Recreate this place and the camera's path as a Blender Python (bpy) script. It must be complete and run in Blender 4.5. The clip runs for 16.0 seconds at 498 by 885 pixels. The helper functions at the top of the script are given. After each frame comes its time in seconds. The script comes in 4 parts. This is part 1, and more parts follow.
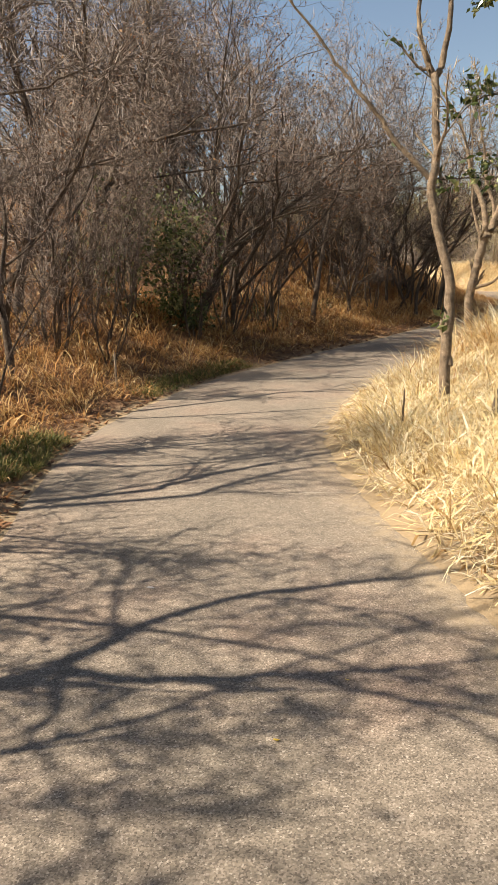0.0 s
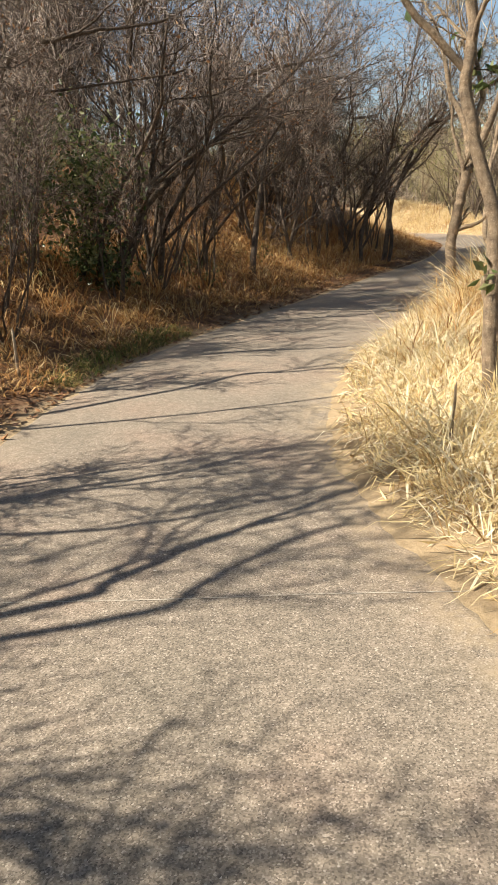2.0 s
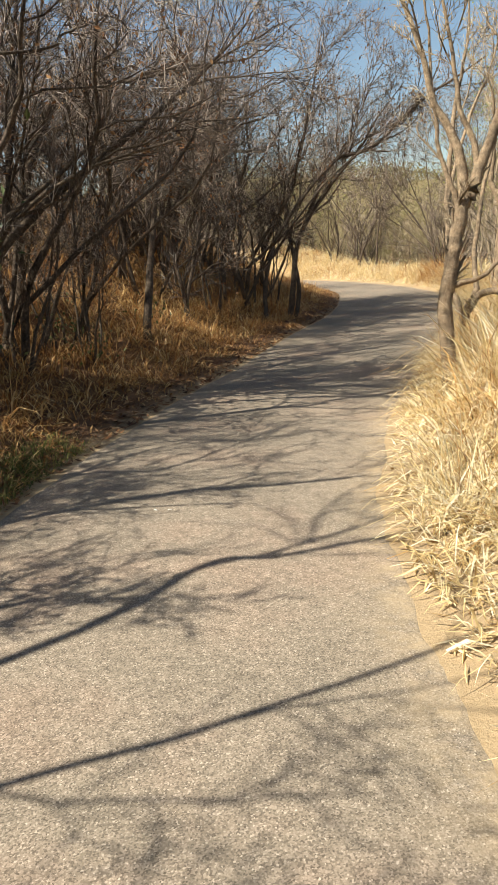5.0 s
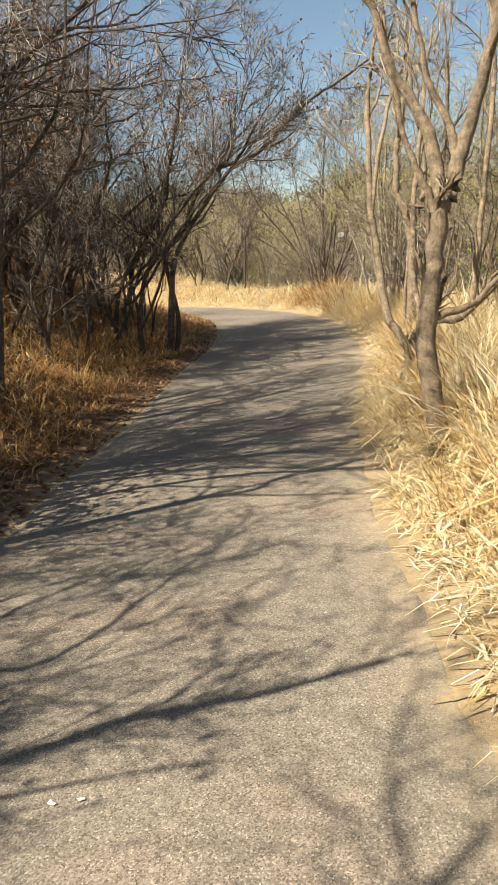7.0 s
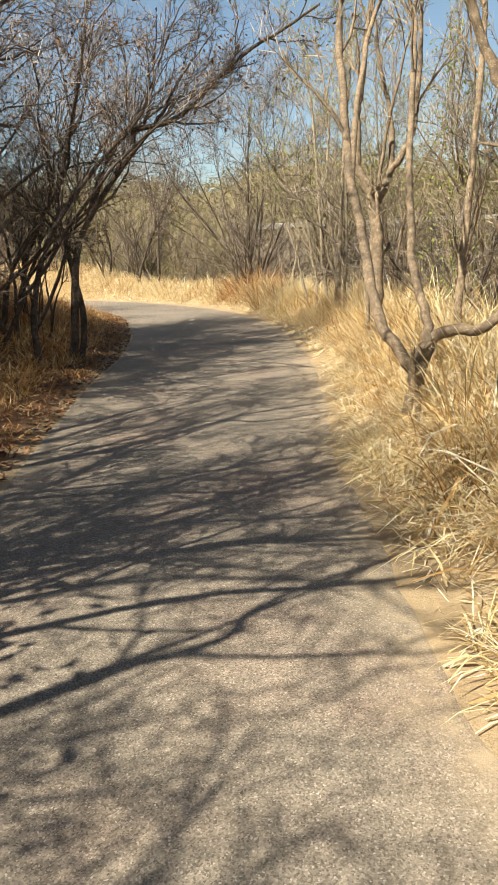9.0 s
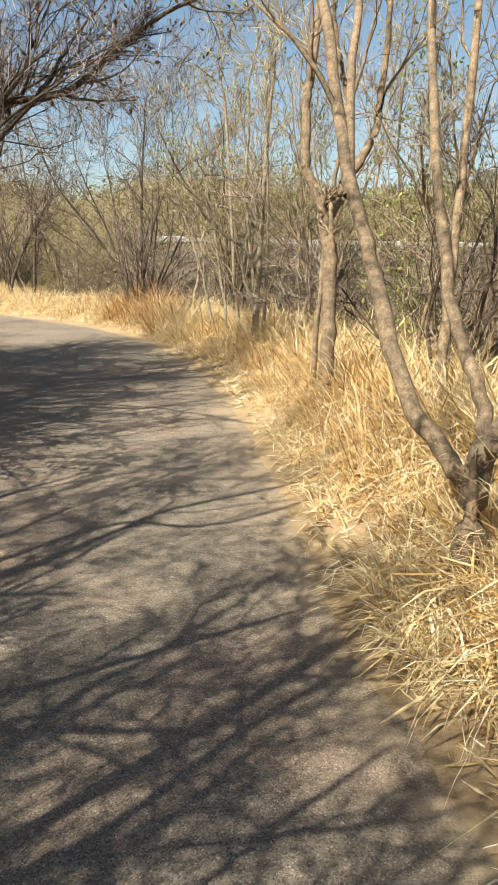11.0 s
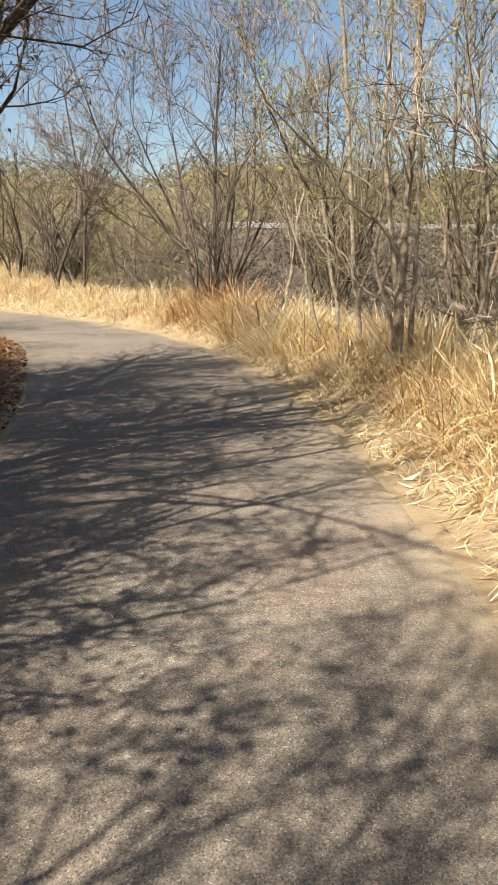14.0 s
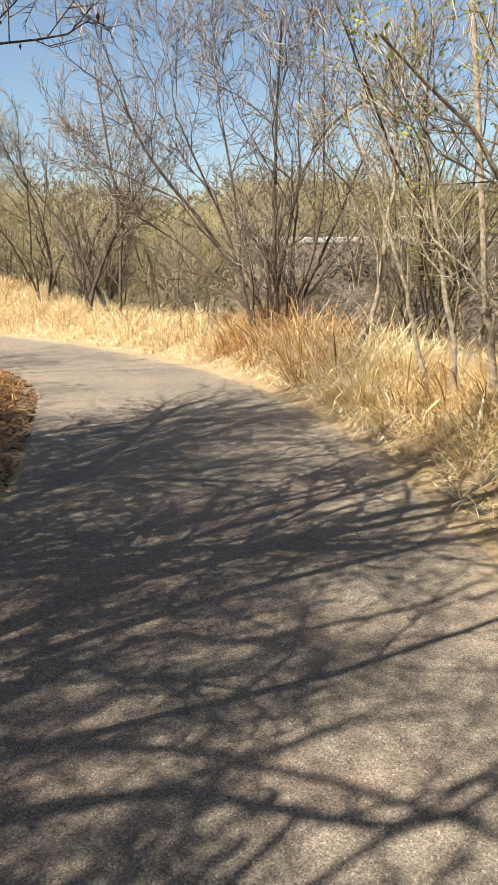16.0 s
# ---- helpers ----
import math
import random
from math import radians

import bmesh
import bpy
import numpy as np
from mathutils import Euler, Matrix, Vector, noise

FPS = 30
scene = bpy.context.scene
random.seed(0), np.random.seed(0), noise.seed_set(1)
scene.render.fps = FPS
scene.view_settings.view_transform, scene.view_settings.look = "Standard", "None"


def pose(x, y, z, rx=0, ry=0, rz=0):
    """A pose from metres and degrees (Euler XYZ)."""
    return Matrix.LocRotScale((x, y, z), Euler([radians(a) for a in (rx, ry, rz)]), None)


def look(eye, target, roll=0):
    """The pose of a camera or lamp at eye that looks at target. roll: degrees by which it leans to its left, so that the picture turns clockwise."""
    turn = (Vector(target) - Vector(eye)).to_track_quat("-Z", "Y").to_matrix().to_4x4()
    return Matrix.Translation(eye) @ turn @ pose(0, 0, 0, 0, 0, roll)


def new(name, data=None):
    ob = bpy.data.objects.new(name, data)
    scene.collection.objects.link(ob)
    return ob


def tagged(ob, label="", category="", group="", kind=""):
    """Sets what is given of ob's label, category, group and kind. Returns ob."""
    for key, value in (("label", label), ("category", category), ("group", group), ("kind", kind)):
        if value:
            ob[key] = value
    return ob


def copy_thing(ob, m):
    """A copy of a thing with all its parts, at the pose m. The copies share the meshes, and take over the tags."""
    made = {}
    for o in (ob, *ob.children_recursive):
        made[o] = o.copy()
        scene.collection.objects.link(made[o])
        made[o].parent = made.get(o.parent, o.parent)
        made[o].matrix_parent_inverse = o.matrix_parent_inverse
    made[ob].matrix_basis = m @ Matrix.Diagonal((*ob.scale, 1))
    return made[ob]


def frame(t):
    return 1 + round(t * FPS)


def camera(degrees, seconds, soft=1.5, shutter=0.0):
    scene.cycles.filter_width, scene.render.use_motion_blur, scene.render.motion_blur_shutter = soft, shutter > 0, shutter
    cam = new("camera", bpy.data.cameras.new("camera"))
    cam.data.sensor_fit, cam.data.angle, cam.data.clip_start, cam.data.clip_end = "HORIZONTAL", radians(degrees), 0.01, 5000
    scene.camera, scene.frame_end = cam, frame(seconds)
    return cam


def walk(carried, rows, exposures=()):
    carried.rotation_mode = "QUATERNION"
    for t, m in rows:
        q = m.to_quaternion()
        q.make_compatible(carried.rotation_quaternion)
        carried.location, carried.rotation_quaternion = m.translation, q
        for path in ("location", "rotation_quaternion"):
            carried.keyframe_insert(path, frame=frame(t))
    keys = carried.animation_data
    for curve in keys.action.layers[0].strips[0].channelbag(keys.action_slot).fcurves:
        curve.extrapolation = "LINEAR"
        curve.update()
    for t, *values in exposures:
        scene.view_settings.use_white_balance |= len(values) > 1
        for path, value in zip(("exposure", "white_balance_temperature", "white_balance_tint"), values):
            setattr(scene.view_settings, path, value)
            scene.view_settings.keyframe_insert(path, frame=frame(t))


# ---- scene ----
cam = camera(36.6, 16.0, soft=1.3)
PATH = [
    (0, (8.939, 0.203, 1.545), (7.82, 1.8, 1.1), -2.4),
    (0.5, (8.504, 0.634, 1.53), (7.401, 2.237, 1.068), -3.9),
    (1, (8.057, 1.08, 1.534), (6.968, 2.683, 1.043), -5.4),
    (1.5, (7.678, 1.534, 1.532), (6.737, 3.21, 0.979), -5.3),
    (2, (7.295, 1.997, 1.516), (6.376, 3.673, 0.929), -3.4),
    (2.5, (6.913, 2.458, 1.498), (6.034, 4.144, 0.88), -4.2),
    (3, (6.538, 2.962, 1.546), (5.692, 4.667, 0.932), -3.3),
    (3.5, (6.168, 3.473, 1.578), (5.417, 5.247, 1.043), -4.4),
    (3.7, (6.037, 3.669, 1.584), (5.297, 5.449, 1.05), -4.5),
    (5.8, (4.633, 5.75, 1.585), (4.169, 7.634, 1.099), -3.0),
    (6, (4.514, 5.969, 1.595), (4.08, 7.858, 1.1), -3.2),
    (6.5, (4.245, 6.52, 1.607), (3.946, 8.441, 1.139), -3.0),
    (7, (4.108, 7.117, 1.587), (3.885, 9.049, 1.122), -4.0),
    (7.5, (3.988, 7.703, 1.563), (3.836, 9.638, 1.082), -4.1),
    (8, (3.906, 8.312, 1.536), (3.819, 10.247, 1.038), -3.8),
    (8.5, (3.761, 8.909, 1.535), (3.722, 10.853, 1.065), -2.9),
    (9, (3.65, 9.512, 1.514), (3.667, 11.45, 1.02), -2.6),
    (9.5, (3.502, 10.125, 1.509), (3.597, 12.058, 1.006), -1.7),
    (9.7, (3.458, 10.36, 1.51), (3.601, 12.293, 1.019), -1.7),
    (11.8, (3.361, 12.804, 1.59), (3.748, 14.712, 1.132), 1.8),
    (12, (3.358, 13.039, 1.579), (3.732, 14.949, 1.118), 1.8),
    (12.5, (3.335, 13.669, 1.561), (3.68, 15.58, 1.083), 1.8),
    (13, (3.343, 14.29, 1.55), (3.723, 16.189, 1.051), 1.1),
    (13.5, (3.268, 14.993, 1.542), (3.592, 16.9, 1.034), 1.5),
    (14, (3.23, 15.646, 1.538), (3.431, 17.573, 1.045), 0.2),
    (14.5, (3.195, 16.328, 1.539), (3.391, 18.258, 1.049), 0.4),
    (15, (3.142, 16.969, 1.522), (3.335, 18.903, 1.051), 0.3),
    (15.5, (3.131, 17.627, 1.536), (3.185, 19.564, 1.043), 0.0),
    (16, (3.15, 18.273, 1.531), (3.238, 20.219, 1.079), -0.5),
]
walk(cam, [(t, look(eye, target, roll)) for t, eye, target, roll in PATH], exposures=[(0.0, 1.06, 7400, 11), (1.5, 1.14, 7050, 8), (3.5, 1.14, 7100, 7), (6.0, 1.08, 7000, 4), (9.5, 1.16, 7000, 4), (13.0, 1.16, 6900, 4.5), (14.5, 1.04, 6600, 7), (16.0, 1.24, 6750, 6)])

# ---- world and sun ----
SUN_ELEVATION, SUN_AZIMUTH = radians(47), radians(235)   # azimuth clockwise from +y
world = bpy.data.worlds.new("sky")
scene.world = world
world.use_nodes = True
wn = world.node_tree.nodes
sky = wn.new("ShaderNodeTexSky")
sky.sky_type = "NISHITA"
sky.sun_disc = False
sky.sun_elevation, sky.sun_rotation = SUN_ELEVATION, SUN_AZIMUTH
sky.air_density, sky.dust_density, sky.ozone_density = 1.0, 0.5, 1.5
world.node_tree.links.new(sky.outputs[0], wn["Background"].inputs[0])
wn["Background"].inputs[1].default_value = 0.066
sun_data = bpy.data.lights.new("sun", "SUN")
sun_data.energy, sun_data.angle, sun_data.color = 5.0, radians(0.5), (1.0, 0.965, 0.92)
sun = new("sun", sun_data)
sun_from = Vector((math.sin(SUN_AZIMUTH) * math.cos(SUN_ELEVATION), math.cos(SUN_AZIMUTH) * math.cos(SUN_ELEVATION), math.sin(SUN_ELEVATION)))
sun.matrix_world = look(sun_from * 60 + Vector((3, 15, 0)), (3, 15, 0))


# ---- materials ----
def material(name, rough=0.85):
    """A node material; returns it with its nodes, links and shader."""
    m = bpy.data.materials.new(name)
    m.use_nodes = True
    n, l = m.node_tree.nodes, m.node_tree.links
    b = n["Principled BSDF"]
    b.inputs["Roughness"].default_value = rough
    b.inputs["Specular IOR Level"].default_value = 0.25
    return m, n, l, b


def ramp(n, l, source, stops):
    r = n.new("ShaderNodeValToRGB")
    e = r.color_ramp.elements
    while len(e) < len(stops):
        e.new(0.5)
    for k, (at, col) in enumerate(stops):
        e[k].position, e[k].color = at, (*col, 1)
    l.new(source, r.inputs[0])
    return r.outputs[0]


def noise_at(n, l, scale, detail=4, rough=0.6, stretch=None):
    c = n.new("ShaderNodeTexCoord")
    t = n.new("ShaderNodeTexNoise")
    t.inputs["Scale"].default_value, t.inputs["Detail"].default_value, t.inputs["Roughness"].default_value = scale, detail, rough
    if stretch:
        mp = n.new("ShaderNodeMapping")
        mp.inputs["Scale"].default_value = stretch
        l.new(c.outputs["Object"], mp.inputs[0])
        l.new(mp.outputs[0], t.inputs[0])
    else:
        l.new(c.outputs["Object"], t.inputs[0])
    return t.outputs["Fac"]


def mixed(n, l, fac, a, b, kind="MIX"):
    m = n.new("ShaderNodeMix")
    m.data_type, m.blend_type = "RGBA", kind
    for socket, v in ((m.inputs[0], fac), (m.inputs[6], a), (m.inputs[7], b)):
        if isinstance(v, (int, float)):
            socket.default_value = v
        elif isinstance(v, tuple):
            socket.default_value = (*v, 1)
        else:
            l.new(v, socket)
    return m.outputs[2]


def bumped(n, l, b, height, strength, distance):
    k = n.new("ShaderNodeBump")
    k.inputs["Strength"].default_value, k.inputs["Distance"].default_value = strength, distance
    l.new(height, k.inputs["Height"])
    l.new(k.outputs[0], b.inputs["Normal"])


def pavement_material():
    m, n, l, b = material("worn_concrete", 0.9)
    stone = n.new("ShaderNodeTexVoronoi")
    stone.inputs["Scale"].default_value = 175
    c = n.new("ShaderNodeTexCoord")
    l.new(c.outputs["Object"], stone.inputs["Vector"])
    pebble = ramp(n, l, stone.outputs["Color"], [(0.0, (0.085, 0.071, 0.056)), (0.4, (0.195, 0.166, 0.132)), (0.8, (0.300, 0.257, 0.208)), (1.0, (0.52, 0.47, 0.40))])
    patch = ramp(n, l, noise_at(n, l, 0.9, 5), [(0.3, (0.82, 0.82, 0.80)), (0.5, (1.0, 0.97, 0.94)), (0.72, (1.10, 0.96, 0.91))])
    blotch = ramp(n, l, noise_at(n, l, 16, 7, 0.8), [(0.34, (0.70, 0.68, 0.65)), (0.62, (1.16, 1.12, 1.08))])
    col = mixed(n, l, 1.0, mixed(n, l, 1.0, pebble, patch, "MULTIPLY"), blotch, "MULTIPLY")
    dust = n.new("ShaderNodeAttribute")
    dust.attribute_name = "dust"
    speck = ramp(n, l, noise_at(n, l, 5, 6, 0.75), [(0.36, (0, 0, 0)), (0.62, (1, 1, 1))])
    fac = n.new("ShaderNodeMath")
    fac.operation = "MULTIPLY"
    l.new(dust.outputs["Fac"], fac.inputs[0])
    l.new(speck, fac.inputs[1])
    l.new(mixed(n, l, fac.outputs[0], col, (0.38, 0.285, 0.175)), b.inputs["Base Color"])
    bumped(n, l, b, noise_at(n, l, 120, 4, 0.8), 0.6, 0.004)
    return m


def ground_material():
    m, n, l, b = material("bare_earth", 0.95)
    zone = n.new("ShaderNodeAttribute")
    zone.attribute_name = "zone"
    sep = n.new("ShaderNodeSeparateColor")
    l.new(zone.outputs["Color"], sep.inputs[0])
    grain = noise_at(n, l, 38, 6, 0.75)
    clod = noise_at(n, l, 4.0, 5, 0.7)
    sand = mixed(n, l, clod, ramp(n, l, grain, [(0.3, (0.24, 0.165, 0.09)), (0.7, (0.47, 0.35, 0.21))]), (0.39, 0.28, 0.16))
    litter = mixed(n, l, clod, ramp(n, l, grain, [(0.3, (0.055, 0.03, 0.018)), (0.55, (0.17, 0.085, 0.04)), (0.75, (0.34, 0.19, 0.09))]), (0.15, 0.08, 0.04))
    scrub = mixed(n, l, clod, (0.17, 0.135, 0.065), ramp(n, l, noise_at(n, l, 0.35, 5), [(0.35, (0.13, 0.12, 0.045)), (0.65, (0.24, 0.17, 0.08))]))
    col = mixed(n, l, sep.outputs[0], sand, litter)
    col = mixed(n, l, sep.outputs[1], col, scrub)
    rubble = n.new("ShaderNodeTexVoronoi")
    rubble.inputs["Scale"].default_value = 1.6
    stones = ramp(n, l, rubble.outputs["Color"], [(0.0, (0.055, 0.042, 0.03)), (0.6, (0.13, 0.10, 0.07)), (1.0, (0.24, 0.195, 0.14))])
    l.new(mixed(n, l, sep.outputs[2], col, stones), b.inputs["Base Color"])
    bumped(n, l, b, grain, 0.8, 0.02)
    return m


def bark_material(name, dark, mid, pale, scale=9.0, band=0.35, dots=False):
    m, n, l, b = material(name, 0.9)
    rough = noise_at(n, l, scale * 5, 6, 0.75, (1, 1, 0.6))
    rings = noise_at(n, l, scale * 0.8, 5, 0.7, (0.8, 0.8, 1.6))
    col = ramp(n, l, rough, [(0.28, dark), (0.5, mid), (0.78, pale)])
    blot = ramp(n, l, rings, [(0.36, (1 - band, 1 - band, 1 - band)), (0.6, (1.12, 1.10, 1.05))])
    if dots:
        c = n.new("ShaderNodeTexCoord")
        mp = n.new("ShaderNodeMapping")
        mp.inputs["Scale"].default_value = (13, 13, 24)
        l.new(c.outputs["Object"], mp.inputs[0])
        cell = n.new("ShaderNodeTexVoronoi")
        l.new(mp.outputs[0], cell.inputs["Vector"])
        spot = ramp(n, l, cell.outputs["Distance"], [(0.12, (1, 1, 1)), (0.3, (0, 0, 0))])
        col = mixed(n, l, spot, col, (0.45, 0.365, 0.27))
    info = n.new("ShaderNodeObjectInfo")
    each = ramp(n, l, info.outputs["Random"], [(0.0, (0.8, 0.79, 0.78)), (1.0, (1.15, 1.12, 1.08))])
    l.new(mixed(n, l, 1.0, mixed(n, l, 1.0, col, blot, "MULTIPLY"), each, "MULTIPLY"), b.inputs["Base Color"])
    bumped(n, l, b, rough, 1.0, 0.02)
    return m


def blade_material(name, stops, through_light=0.25, rough=0.6):
    """Grass and leaves: each blade has a tone of its own, and lets some light through."""
    m, n, l, b = material(name, rough)
    geo = n.new("ShaderNodeNewGeometry")
    col = ramp(n, l, geo.outputs["Random Per Island"], stops)
    fleck = ramp(n, l, noise_at(n, l, 22, 3), [(0.3, (0.75, 0.72, 0.68)), (0.65, (1.08, 1.06, 1.03))])
    col = mixed(n, l, 1.0, col, fleck, "MULTIPLY")
    l.new(col, b.inputs["Base Color"])
    t = n.new("ShaderNodeBsdfTranslucent")
    l.new(col, t.inputs[0])
    mx = n.new("ShaderNodeMixShader")
    mx.inputs[0].default_value = through_light
    l.new(b.outputs[0], mx.inputs[1])
    l.new(t.outputs[0], mx.inputs[2])
    l.new(mx.outputs[0], n["Material Output"].inputs[0])
    return m


PAVEMENT = pavement_material()
EARTH = ground_material()
DARK_BARK = bark_material("dark_bark", (0.035, 0.025, 0.019), (0.105, 0.078, 0.058), (0.26, 0.205, 0.16))
GREY_BARK = bark_material("grey_bark", (0.12, 0.082, 0.052), (0.27, 0.198, 0.132), (0.44, 0.345, 0.24), 7.0, 0.4, True)
PALE_BARK = bark_material("pale_bark", (0.17, 0.125, 0.085), (0.35, 0.28, 0.20), (0.56, 0.48, 0.38), 10.0, 0.45)
TWIG = blade_material("twig_bark", [(0.0, (0.065, 0.046, 0.035)), (0.35, (0.175, 0.13, 0.10)), (0.7, (0.34, 0.27, 0.22)), (1.0, (0.55, 0.47, 0.40))], 0.0, 0.8)
DARK_TWIG = blade_material("dark_twig_bark", [(0.0, (0.05, 0.035, 0.026)), (0.4, (0.12, 0.088, 0.068)), (0.75, (0.24, 0.185, 0.15)), (1.0, (0.42, 0.36, 0.30))], 0.0, 0.8)
PALE_TWIG = blade_material("pale_twig_bark", [(0.0, (0.12, 0.09, 0.055)), (0.5, (0.29, 0.225, 0.145)), (1.0, (0.52, 0.44, 0.32))], 0.0, 0.8)
OLIVE_TWIG = blade_material("olive_twig_bark", [(0.0, (0.09, 0.07, 0.03)), (0.5, (0.21, 0.175, 0.08)), (1.0, (0.36, 0.31, 0.17))], 0.0, 0.8)
STRAW = blade_material("dry_straw", [(0.0, (0.34, 0.20, 0.075)), (0.2, (0.66, 0.51, 0.25)), (0.65, (0.84, 0.71, 0.43)), (1.0, (0.94, 0.88, 0.70))], 0.3)
RUST = blade_material("rust_straw", [(0.0, (0.15, 0.06, 0.02)), (0.4, (0.36, 0.165, 0.052)), (0.8, (0.56, 0.31, 0.11)), (1.0, (0.80, 0.57, 0.28))], 0.25)
GOLD = blade_material("gold_straw", [(0.0, (0.27, 0.13, 0.04)), (0.35, (0.50, 0.30, 0.11)), (0.75, (0.70, 0.48, 0.21)), (1.0, (0.86, 0.70, 0.42))], 0.25)
LITTER = blade_material("fallen_leaf", [(0.0, (0.06, 0.03, 0.018)), (0.5, (0.19, 0.09, 0.042)), (0.85, (0.33, 0.17, 0.075)), (1.0, (0.5, 0.33, 0.17))], 0.1, 0.75)
GREEN = blade_material("green_blade", [(0.0, (0.06, 0.075, 0.018)), (0.5, (0.13, 0.15, 0.035)), (0.8, (0.30, 0.24, 0.08)), (1.0, (0.45, 0.33, 0.14))], 0.3)
IVY = blade_material("ivy_leaf", [(0.0, (0.035, 0.055, 0.018)), (0.55, (0.10, 0.13, 0.042)), (1.0, (0.34, 0.35, 0.16))], 0.25, 0.3)
SPRING = blade_material("young_leaf", [(0.0, (0.16, 0.20, 0.045)), (0.6, (0.32, 0.36, 0.08)), (1.0, (0.52, 0.53, 0.17))], 0.5)
OLIVE = blade_material("olive_brush", [(0.0, (0.15, 0.12, 0.065)), (0.4, (0.23, 0.19, 0.095)), (0.7, (0.25, 0.225, 0.10)), (1.0, (0.36, 0.29, 0.18))], 0.3, 0.9)
GREY_BRUSH = blade_material("grey_brush", [(0.0, (0.04, 0.03, 0.024)), (0.5, (0.15, 0.115, 0.092)), (0.8, (0.30, 0.24, 0.195)), (1.0, (0.46, 0.39, 0.33))], 0.1, 0.9)
BANK_BRUSH = blade_material("bank_brush", [(0.0, (0.045, 0.034, 0.022)), (0.6, (0.13, 0.10, 0.07)), (1.0, (0.30, 0.235, 0.16))], 0.1, 0.9)


def plain_material(name, a, b_, scale, rough):
    m, n, l, b = material(name, rough)
    l.new(ramp(n, l, noise_at(n, l, scale, 5, 0.7), [(0.3, a), (0.7, b_)]), b.inputs["Base Color"])
    return m


LIMESTONE = plain_material("bleached_concrete", (0.30, 0.28, 0.24), (0.52, 0.49, 0.43), 2.5, 0.9)
FILLER = plain_material("joint_filler", (0.28, 0.24, 0.19), (0.46, 0.41, 0.33), 14.0, 0.9)
CHIP = plain_material("white_chip", (0.55, 0.53, 0.48), (0.78, 0.76, 0.71), 60.0, 0.8)
YELLOW = plain_material("yellow_leaf", (0.55, 0.40, 0.05), (0.70, 0.55, 0.10), 40.0, 0.6)
STAKE = plain_material("weathered_stake", (0.10, 0.07, 0.045), (0.26, 0.19, 0.12), 30.0, 0.9)


def water_material():
    m, n, l, b = material("still_water", 0.06)
    b.inputs["Base Color"].default_value = (0.045, 0.05, 0.03, 1)
    b.inputs["Specular IOR Level"].default_value = 0.5
    bumped(n, l, b, noise_at(n, l, 2.5, 3), 0.08, 0.05)
    return m


WATER = water_material()


# ---- mesh helpers ----
class Build:
    """Vertices and faces of one mesh."""

    def __init__(self):
        self.v, self.f = [], []

    def tube(self, pts, radii, sides):
        """A tapered tube along a line; it ends in a point where the last radius is 0."""
        pts = np.asarray(pts, float)
        way = np.gradient(pts, axis=0)
        way /= np.linalg.norm(way, axis=1)[:, None] + 1e-9
        ref = np.where(np.abs(way[:, 2:3]) < 0.9, np.array([[0, 0, 1.0]]), np.array([[1.0, 0, 0]]))
        u = np.cross(way, ref)
        u /= np.linalg.norm(u, axis=1)[:, None] + 1e-9
        w = np.cross(way, u)
        a = np.arange(sides) * 2 * math.pi / sides
        start, n = len(self.v), len(pts)
        ring = pts[:, None] + np.asarray(radii)[:, None, None] * (np.cos(a)[None, :, None] * u[:, None] + np.sin(a)[None, :, None] * w[:, None])
        last = n - 1 if radii[-1] <= 0 else n
        self.v.extend(map(tuple, ring[:last].reshape(-1, 3)))
        for i in range(last - 1):
            for k in range(sides):
                j = (k + 1) % sides
                p = start + i * sides
                self.f.append((p + k, p + j, p + sides + j, p + sides + k))
        p = start + (last - 1) * sides
        if last < n:
            self.v.append(tuple(pts[-1]))
            for k in range(sides):
                self.f.append((p + k, p + (k + 1) % sides, len(self.v) - 1))
        elif sides > 5:   # a blunt end, as where a limb was cut back
            self.v.append(tuple(pts[-1] + way[-1] * radii[-1] * 0.7))
            for k in range(sides):
                self.f.append((p + k, p + (k + 1) % sides, len(self.v) - 1))

    def mesh(self, name, mat, smooth=True):
        m = bpy.data.meshes.new(name)
        m.from_pydata(self.v, [], self.f)
        m.materials.append(mat)
        if smooth:
            m.polygons.foreach_set("use_smooth", [True] * len(m.polygons))
        m.update()
        return m


def part(name, mesh, parent, label=""):
    ob = new(name, mesh)
    ob.parent = parent
    return tagged(ob, label)


def unit(v):
    return v / (np.linalg.norm(v) + 1e-9)


# ---- the plan ----
CENTRE = np.array([(30, -28), (20, -14.5), (15, -7), (12, -2.9), (9, 0.55), (6.3, 3.4), (4.6, 5.6), (3.65, 8), (3.25, 10.5), (3.15, 14), (3.2, 18),
                   (3.24, 21.5), (2.9, 25), (2.1, 28), (0.2, 31), (-2.6, 34), (-7, 37), (-14, 40), (-30, 44)], float)
HALF = 1.2


def smooth_line(c, n):
    p, out = np.vstack([2 * c[0] - c[1], c, 2 * c[-1] - c[-2]]), []
    for i in range(1, len(p) - 2):
        a, b, d, e = p[i - 1:i + 3]
        for k in range(n):
            u = k / n
            out.append(0.5 * (2 * b + (d - a) * u + (2 * a - 5 * b + 4 * d - e) * u * u + (3 * b - a - 3 * d + e) * u ** 3))
    return np.array(out + [c[-1]])


LINE = smooth_line(CENTRE, 14)
TANGENT = np.gradient(LINE, axis=0)
TANGENT /= np.linalg.norm(TANGENT, axis=1)[:, None]
NORMAL = np.stack([TANGENT[:, 1], -TANGENT[:, 0]], 1)   # to the right of the way


